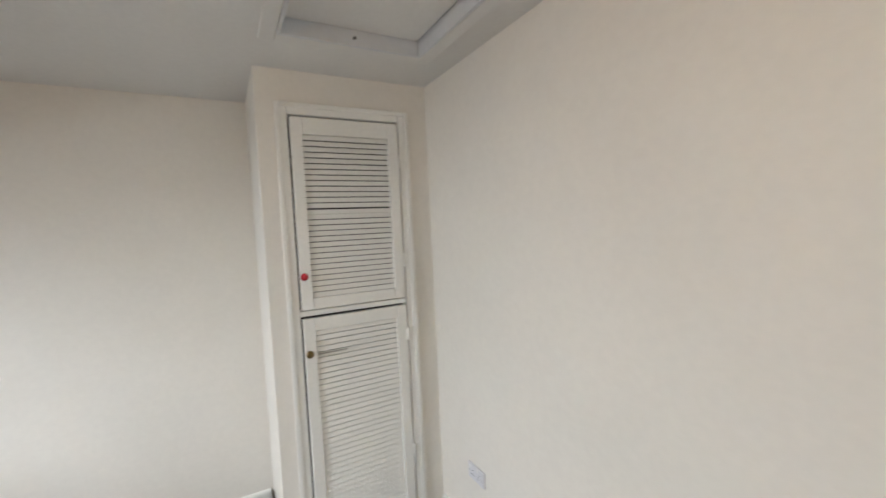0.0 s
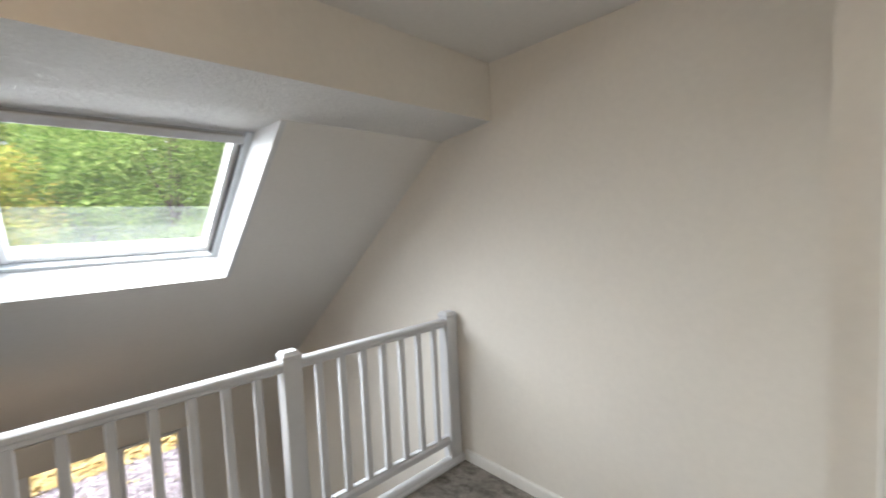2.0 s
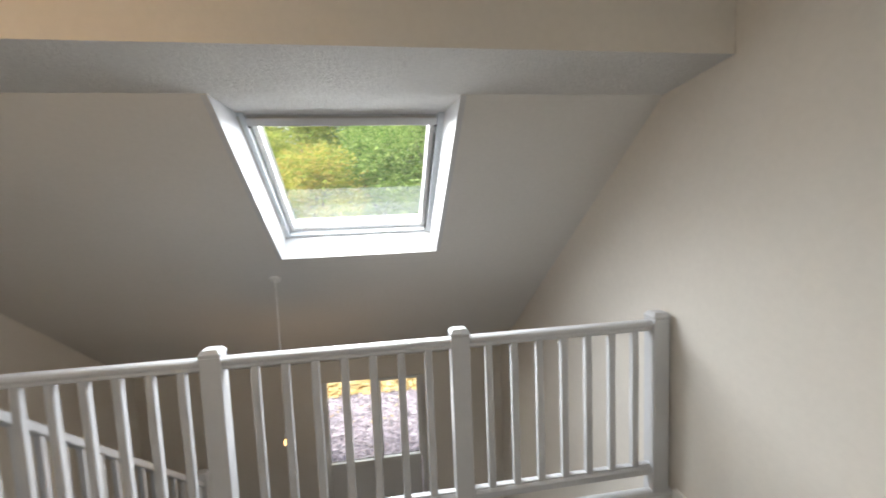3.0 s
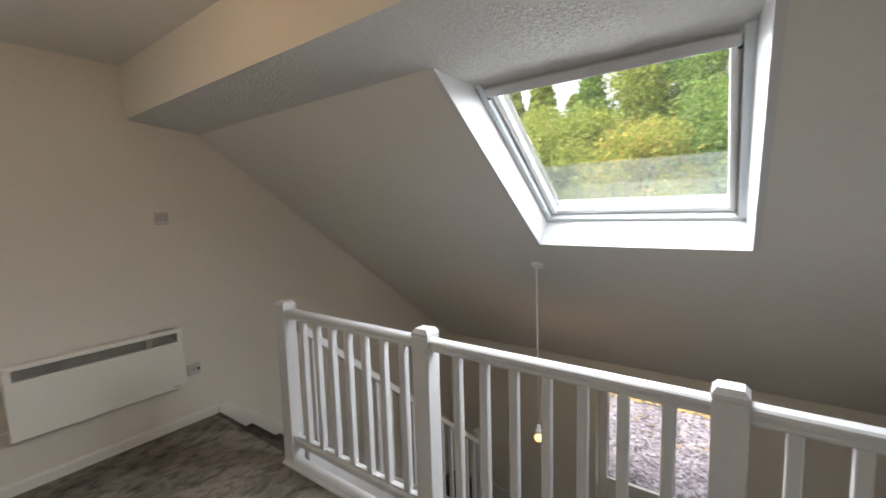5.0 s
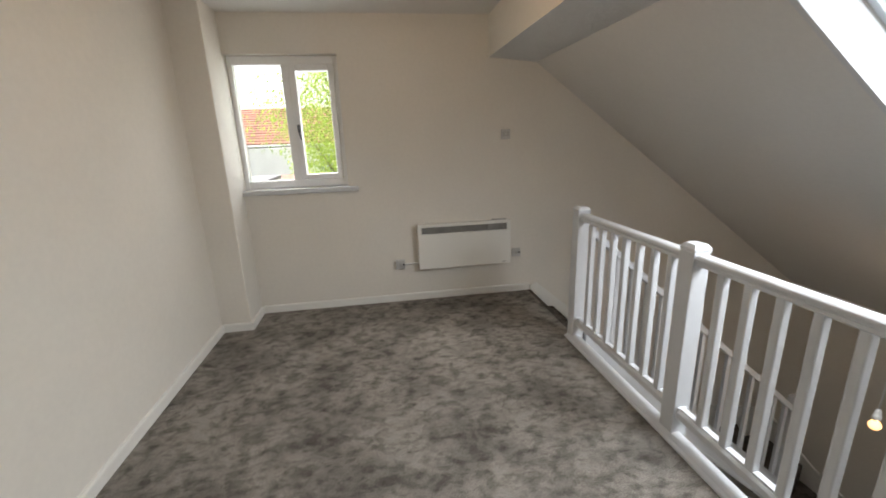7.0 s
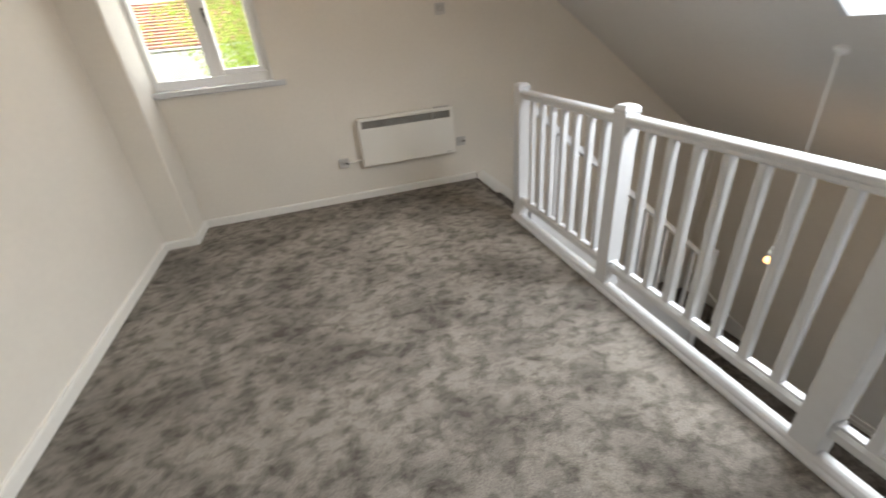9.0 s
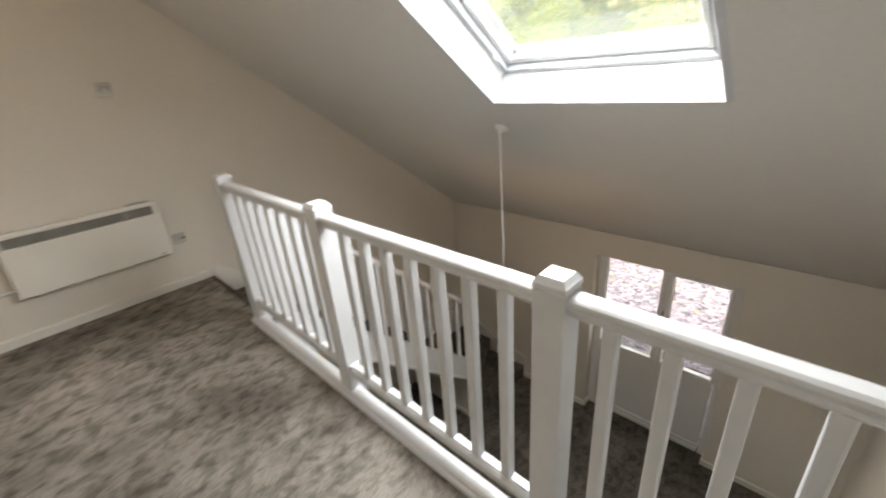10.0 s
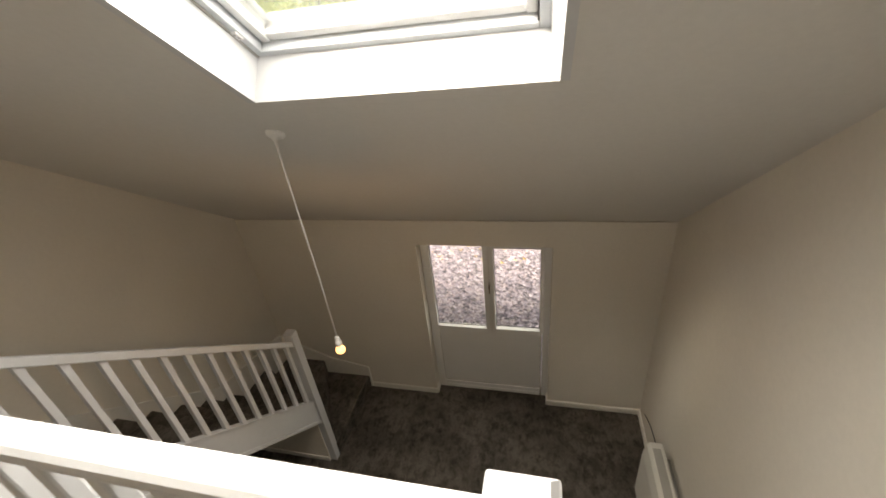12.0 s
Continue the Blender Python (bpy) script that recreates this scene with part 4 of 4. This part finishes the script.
plate("fused_spur", "grey-white fused switch plate beside the heater", "wall switch", on_west(-1.229, 0.370), outlet=True, deep=0.03)
plate("socket_outlet", "small white wall outlet beside the heater", "socket", on_west(-0.090, 0.400), outlet=True)
plate("light_switch", "grey-white square switch plate on the cream wall", "wall switch", on_west(-0.204, 1.524), switch=True)
plate("double_socket", "white plastic double wall socket low on the wall", "socket", Matrix.Translation((2.957, YS, 0.392)), 0.147, 2)
lead = thing("heater_flex", "white flex from the fused plate to the heater", "cable", at=(XW, -1.19, 0.370))
part("flex", tube(B(), [(0.022, 0.0, 0.0), (0.024, 0.03, 0.0), (0.024, 0.08, 0.003), (0.026, 0.13, 0.004), (0.032, 0.19, 0.0)], 0.009), PLASTIC, lead)


def storage_heater():
    """A free-standing storage heater, its face towards -x; origin on the floor at the wall."""
    e = thing("storage_heater", "white slab storage heater standing below the gable wall", "heater")
    bm = B()
    prism(bm, [(-0.06, 0.06), (-0.06, 0.735), (-0.075, 0.745), (-0.165, 0.745), (-0.185, 0.72), (-0.205, 0.60), (-0.205, 0.06)], "y", -0.80, 0.0)
    edges = [ed for ed in bm.edges if abs(ed.verts[0].co.y - ed.verts[1].co.y) < 1e-6]
    bmesh.ops.bevel(bm, geom=edges, offset=0.006, segments=2, affect="EDGES", profile=0.5)
    part("body", bm, HEATER_WHITE, e)
    part("top_grille", block(B(), (-0.155, -0.74, 0.743), (-0.09, -0.06, 0.748), 0.002), GREY_PLASTIC, e)
    part("back_spacer", block(B(), (-0.062, -0.74, 0.10), (-0.002, -0.06, 0.62), 0.004), GREY_PLASTIC, e)
    for y in (-0.70, -0.10):
        part("foot", block(B(), (-0.20, y - 0.025, 0.0), (-0.05, y + 0.025, 0.064), 0.004), GREY_PLASTIC, e)
    return e


sh = storage_heater()
sh.matrix_basis = Matrix.Translation((XE, 2.27, LOW))
lead = thing("heater_cable", "thin dark cable on the wall above the heater", "cable", at=(XE, 2.9, LOW))
part("cable", tube(B(), [(-0.006, 0.09, 0.22), (-0.006, 0.02, 0.26), (-0.010, -0.15, 0.34), (-0.02, -0.33, 0.40), (-0.04, -0.50, 0.45), (-0.075, -0.66, 0.50)], 0.004), BLACK_METAL, lead)


# ---- pendants ----
def pendant(bulb, top, tilt):
    """A ceiling rose, a flex, a lampholder and a bare globe bulb. tilt: the slope of the ceiling."""
    e = thing("pendant_light", "white pendant flex with a bare lit globe bulb", "ceiling light", at=bulb)
    rise = top - bulb[2]
    m = Matrix.Translation((0, 0, rise)) @ Matrix.Rotation(tilt, 4, "X")
    rose = part("ceiling_rose", lathe(B(), [(0.042, 0.002), (0.043, -0.006), (0.039, -0.016), (0.028, -0.022), (0.014, -0.024), (0.011, -0.036), (0.006, -0.040)], m, 28), PLASTIC, e)
    base = m @ Vector((0, 0, -0.03))
    part("flex", tube(B(), [base, (base.x * 0.5, base.y * 0.6, rise * 0.7), (0, 0, rise * 0.4), (0, 0, 0.07)], 0.0042), PLASTIC, e)
    part("lampholder", lathe(B(), [(0.006, 0.105), (0.012, 0.098), (0.015, 0.085), (0.016, 0.065), (0.020, 0.062), (0.020, 0.036), (0.017, 0.030)], None, 20), PLASTIC, e)
    b = part("bulb", lathe(B(), [(0.013, 0.034), (0.014, 0.026), (0.022, 0.016), (0.028, 0.004), (0.030, -0.006), (0.027, -0.018), (0.018, -0.028), (0.006, -0.033), (0.001, -0.0335)], None, 20), BULB_GLOW, e, "glowing warm globe bulb")
    b.visible_shadow = False
    return e


pendant(BULB_LOW, slope_z(1.437), math.atan(-PITCH))
pendant(BULB_LOFT, CEIL, 0.0)

# ---- outside ----
GROUND = LOW - 0.16
bm = B()
ring = [(-900, -900), (900, -900), (900, 900), (-900, 900)]
bm.faces.new([bm.verts.new((x, y, GROUND - 0.03)) for x, y in ring])
structure("ground", bm, SOIL, "rough grass and soil around the house", "ground")
bm = B()
block(bm, (-3.5, YN + 0.3, GROUND - 0.06), (9.0, 8.2, GROUND - 0.012), 0)
structure("ground_gravel_bed", bm, GRAVEL_BED, "dark bed under the garden chippings", "ground")


def scatter(name, count, x0, x1, y0, y1, z, size, flat, seed, material, label, category, heap=None):
    """Loose angular chips or leaves strewn over a stretch of ground, as one mesh."""
    rng = np.random.default_rng(seed)
    base = np.array([(-1, -0.6, 0), (0.1, -1, 0), (1, -0.3, 0), (0.7, 0.9, 0), (-0.6, 0.8, 0), (0.05, 0.0, 1.0)])
    tris = [(0, 1, 5), (1, 2, 5), (2, 3, 5), (3, 4, 5), (4, 0, 5)]
    verts, faces = [], []
    for i in range(count):
        s = size * rng.uniform(0.6, 1.5)
        a = rng.uniform(0, 2 * math.pi)
        tx, ty = rng.normal(0, 0.35, 2)
        p = base + rng.normal(0, 0.16, base.shape)
        p[:, 2] *= flat
        c, sn = math.cos(a), math.sin(a)
        q = np.empty_like(p)
        q[:, 0] = (p[:, 0] * c - p[:, 1] * sn) * s
        q[:, 1] = (p[:, 0] * sn + p[:, 1] * c) * s * 0.75
        q[:, 2] = p[:, 2] * s + q[:, 0] * tx + q[:, 1] * ty
        cx, cy = rng.uniform(x0, x1), rng.uniform(y0, y1)
        q += (cx, cy, z + (heap(cx, cy) if heap else 0) + rng.uniform(0, size * 0.6))
        n = len(verts)
        verts.extend(map(tuple, q))
        faces.extend((a_ + n, b_ + n, c_ + n) for a_, b_, c_ in tris)
    me = bpy.data.meshes.new(name)
    me.from_pydata(verts, [], faces)
    me.materials.append(material)
    return tagged(new(name, me), label, category, kind="stuff")


scatter("gravel", 32000, -1.0, 6.0, YN + 0.35, 8.1, GROUND - 0.012, 0.030, 0.32, 3, CHIPS, "pinkish grey slate chippings in the garden", "gravel")


def bank(x, y):
    return max(0.0, (y - 8.0)) * 0.42


bm = B()
prism(bm, [(8.0, GROUND - 0.03), (11.0, GROUND + 1.25), (40.0, GROUND + 1.4), (40.0, GROUND - 0.03)], "x", -40, 40)
structure("ground_bank", bm, DRY_GRASS, "bank of dry straw-coloured grass behind the garden", "ground")
scatter("fallen_leaves", 130, -0.5, 5.5, 6.5, 8.0, GROUND + 0.012, 0.03, 0.25, 6, LITTER, "dry golden leaves fallen on the chippings", "leaves")
scatter("leaf_litter", 5000, -3.0, 7.0, 7.9, 10.4, GROUND + 0.01, 0.06, 0.25, 5, LITTER, "dry golden leaves on the bank", "leaves", bank)


def crown_mesh(name, clumps, leaf, per, seed, material, droop=0.3):
    """A crown of many small folded leaves gathered in clumps: (centre, radii)."""
    rng = np.random.default_rng(seed)
    n = per * len(clumps)
    centre = np.repeat(np.array([c for c, _ in clumps]), per, axis=0)
    radii = np.repeat(np.array([r for _, r in clumps]), per, axis=0)

    def unit(a):
        return a / (np.linalg.norm(a, axis=1)[:, None] + 1e-6)
    u = unit(rng.normal(size=(n, 3)))
    p = centre + u * (rng.uniform(0.1, 1.1, n) ** 0.6)[:, None] * radii
    s = (leaf * rng.uniform(0.6, 1.4, n))[:, None]
    d = unit(u + rng.normal(0, 0.6, (n, 3)) - np.array((0, 0, droop)))
    w = unit(np.cross(d, rng.normal(size=(n, 3))))
    up = np.cross(d, w)
    verts = np.stack([p, p + d * s * 0.5 + w * s * 0.32 + up * s * 0.08, p + d * s, p + d * s * 0.5 - w * s * 0.32 + up * s * 0.08], axis=1).reshape(-1, 3)
    i = np.arange(n)[:, None] * 4
    faces = np.concatenate([i + np.array((0, 1, 2)), i + np.array((0, 2, 3))])
    verts, faces = verts.tolist(), faces.tolist()
    me = bpy.data.meshes.new(name)
    me.from_pydata(verts, [], faces)
    me.materials.append(material)
    return me


def tree(name, label, at, height, spread, material, seed, shape="round", leaf=0.16, per=170, clumps=26, low=0.25, droop=0.3):
    rng = random.Random(seed)
    e = thing(name, label, "tree", "trees behind the garden" if name != "street_tree" else "", at=at)
    trunk_h = height * 0.8
    bm = B()
    pts = [(rng.uniform(-0.06, 0.06) * i, rng.uniform(-0.06, 0.06) * i, trunk_h * i / 6) for i in range(7)]
    r0 = 0.024 * height
    tube(bm, pts, [max(0.015, r0 * (1 - i / 6.6)) for i in range(7)], 8)
    cl = []
    for i in range(clumps):
        f = (i + 0.5) / clumps
        z = height * (low + (1 - low) * f)
        if shape == "cone":
            reach = spread * min(0.95, 1.25 * (1.02 - f)) * rng.uniform(0.75, 1.15)
        else:
            reach = spread * math.sqrt(max(0.05, 1 - (2 * (f - 0.45)) ** 2 * 0.85))
        a = i * 2.4 + rng.uniform(-0.4, 0.4)
        rr = reach * math.sqrt(rng.uniform(0.1, 1.0)) * 0.85
        c = (rr * math.cos(a), rr * math.sin(a), z)
        k = rng.uniform(0.75, 1.25)
        size = 0.42 * spread * k * (0.95 * (1.0 - 0.72 * f) if shape == "cone" else 1.0)
        cl.append((c, (size, size, size * 0.7)))
        if i % 2 == 0:
            start = Vector(pts[min(5, max(1, int(f * 5)))])
            end = Vector(c)
            mid = start.lerp(end, 0.5) + Vector((0, 0, -0.08 * height * 0.3))
            tube(bm, [start, mid, end], [r0 * 0.35, r0 * 0.22, 0.012], 5)
    part("trunk", bm, BARK, e)
    crown = new("crown", crown_mesh("crown", cl, leaf, per, seed, material, droop))
    crown.parent = e
    return e


BZ = GROUND + 0.6
# shrubs on the bank: x, y, top, spread, leaves, shape
LOOKS = {LEAF_GREEN: "leafy green", LEAF_YELLOW: "yellowish green", LEAF_GOLD: "golden yellow autumn", LEAF_DARK: "dark green"}
for i, (x, y, top, spread, mat_, shape, low) in enumerate((
    (-8.6, 11.8, 3.6, 1.9, LEAF_GREEN, "round", 0.1), (-6.4, 11.6, 3.7, 1.8, LEAF_YELLOW, "round", 0.1),
    (-4.4, 11.5, 4.2, 1.7, LEAF_YELLOW, "round", 0.1), (-2.5, 11.3, 4.2, 1.7, LEAF_YELLOW, "round", 0.08),
    (-0.8, 11.3, 4.1, 1.6, LEAF_YELLOW, "round", 0.06), (0.7, 10.6, 3.4, 1.8, LEAF_GOLD, "round", 0.06),
    (2.6, 11.2, 4.3, 1.8, LEAF_GREEN, "round", 0.06), (4.3, 11.0, 5.6, 2.0, LEAF_GREEN, "round", 0.06),
    (6.4, 11.4, 5.8, 2.2, LEAF_GREEN, "round", 0.06), (8.8, 12.0, 6.0, 2.3, LEAF_GREEN, "round", 0.06))):
    tree("garden_tree", LOOKS[mat_] + " tree on the bank behind the garden", (x, y, BZ), top - BZ, spread, mat_, 20 + i, shape, 0.088, 850, 36, low)
# taller trees behind, pointed ones towards the west
for i, (x, y, top, spread, mat_, shape) in enumerate((
    (-10.5, 14.0, 6.2, 2.0, LEAF_GREEN, "cone"), (-8.6, 13.4, 5.6, 2.2, LEAF_YELLOW, "cone"), (-6.9, 13.2, 5.9, 2.1, LEAF_GREEN, "cone"),
    (-5.5, 13.0, 6.5, 2.2, LEAF_YELLOW, "cone"), (-4.3, 13.1, 6.3, 2.0, LEAF_YELLOW, "cone"), (-2.95, 13.0, 5.9, 2.0, LEAF_YELLOW, "cone"),
    (-1.3, 13.0, 5.8, 2.1, LEAF_GREEN, "cone"), (0.0, 13.3, 6.0, 1.4, LEAF_YELLOW, "round"),
    (-7.7, 13.9, 5.5, 1.5, LEAF_YELLOW, "cone"), (-6.2, 13.8, 5.3, 1.4, LEAF_GREEN, "cone"), (-3.6, 13.9, 5.8, 1.5, LEAF_GREEN, "cone"), (-2.1, 13.8, 5.4, 1.4, LEAF_YELLOW, "cone"),
    (0.7, 14.8, 8.4, 2.4, LEAF_DARK, "cone"), (2.2, 13.4, 7.4, 1.8, LEAF_GREEN, "round"), (3.9, 14.4, 9.0, 2.4, LEAF_YELLOW, "round"),
    (5.9, 14.6, 9.4, 2.5, LEAF_GREEN, "round"), (8.6, 15.0, 9.4, 2.6, LEAF_DARK, "round"), (11.2, 15.2, 9.0, 2.6, LEAF_GREEN, "round"))):
    tree("tall_tree", "tall " + LOOKS[mat_] + " tree behind the garden shrubs", (x, y, BZ + 0.3), top - BZ - 0.3, spread, mat_, 50 + i, shape, 0.105, 420, 62, 0.08)
# lime tree before the west window
tree("street_tree", "lime green tree with drooping sprays outside the window", (-8.4, -1.35, GROUND), 7.6, 2.75, LEAF_LIGHT, 81, "round", 0.058, 1300, 46, 0.38, 1.0)


def neighbour_house():
    """A rendered house with a red tiled roof, its long side towards the window."""
    e = thing("neighbour_house", "white rendered house with a red tiled roof", "house", at=(-24.0, -9.0, GROUND + 0.57))
    wz, rz, half, deep = 3.75, 5.95, 7.5, 3.4
    part("house_wall", block(B(), (-2 * deep, -half, -1.3), (0, half, wz), 0.02), RENDER_WHITE, e)
    bm = B()
    prism(bm, [(0.35, wz - 0.12), (-deep, rz), (-2 * deep - 0.35, wz - 0.12), (-2 * deep - 0.35, wz - 0.02), (-deep, rz + 0.14), (0.35, wz)], "y", -half - 0.3, half + 0.3)
    roof_ = part("house_roof", bm, TILE, e, "red clay tile roof")
    run = Vector((0.35 + deep, 0, wz - rz - 0.14))
    rows = 15
    bm = prism(B(), [(0, 0), (run.length / rows + 0.03, 0.004), (run.length / rows + 0.03, 0.085), (0, 0.014)], "y", -half - 0.32, half + 0.32)
    tile_row = None
    lean = math.atan2(-run.z, run.x)
    for k in range(rows):
        p = Vector((-deep, 0, rz + 0.145)) + run * (k / rows)
        m = Matrix.Translation(p) @ Matrix.Rotation(lean, 4, "Y")
        if tile_row is None:
            ob = part("tile_row", bm, TILE, roof_)
            ob.matrix_basis = m
            tile_row = ob.data
        else:
            share("tile_row", tile_row, roof_, m)
    part("gutter", tube(B(), [(0.40, -half - 0.3, wz - 0.10), (0.40, half + 0.3, wz - 0.10)], 0.06), UPVC, e)
    part("downpipe", tube(B(), [(0.06, 3.25, 0), (0.06, 3.25, wz - 0.2)], 0.05), UPVC, e)
    ch = part("chimney", block(B(), (-deep - 0.4, -3.6, rz - 0.6), (-deep + 0.4, -2.7, rz + 1.0), 0.02), BRICK, e)
    for y in (-3.35, -2.95):
        part("chimney_pot", lathe(B(), [(0.13, 0), (0.11, 0.35), (0.14, 0.40), (0.12, 0.42)], Matrix.Translation((-deep, y, rz + 1.0)), 12), TILE, ch)
    part("porch", block(B(), (0.0, 0.15, -1.3), (0.9, 2.7, wz - 0.25), 0.02), RENDER_WHITE, e)
    for y, w in ((-4.6, 1.5), (-1.35, 2.3), (4.4, 1.0), (6.2, 1.4)):
        wn_ = part("house_window", block(B(), (0.01, y - w / 2, 1.75), (0.05, y + w / 2, 3.05), 0.01), UPVC, e)
        n = 3 if w > 1.2 else 2
        for k in range(n):
            a = y - w / 2 + 0.07 + (w - 0.07) / n * k
            part("window_pane", block(B(), (0.045, a, 1.82), (0.056, a + (w - 0.07) / n - 0.07, 2.98), 0), DARK_PANE, wn_)
        part("window_ledge", block(B(), (0.0, y - w / 2 - 0.06, 1.69), (0.14, y + w / 2 + 0.06, 1.75), 0.01), RENDER_WHITE, wn_)
    return e


neighbour_house()


def outbuilding(name, label, at, size, top):
    e = thing(name, label, "outbuilding", at=at)
    w, d, h_ = size
    part("outbuilding_wall", block(B(), (-w / 2, -d / 2, 0), (w / 2, d / 2, h_), 0.01), RENDER_WHITE if top is FELT else BRICK, e)
    bm = B()
    if top is FELT:
        block(bm, (-w / 2 - 0.15, -d / 2 - 0.15, h_), (w / 2 + 0.15, d / 2 + 0.15, h_ + 0.12), 0.02)
    else:
        prism(bm, [(-w / 2 - 0.2, h_), (w / 2 + 0.2, h_), (0, h_ + 0.55)], "y", -d / 2 - 0.2, d / 2 + 0.2)
    part("outbuilding_roof", bm, top, e)
    return e


outbuilding("garage", "low white garage with a grey felt roof", (-15.5, -7.6, GROUND), (3.0, 3.2, 2.78), FELT)
outbuilding("shed", "small brick store with an orange tiled roof", (-13.2, -3.7, GROUND), (2.0, 2.2, 2.6), TILE)
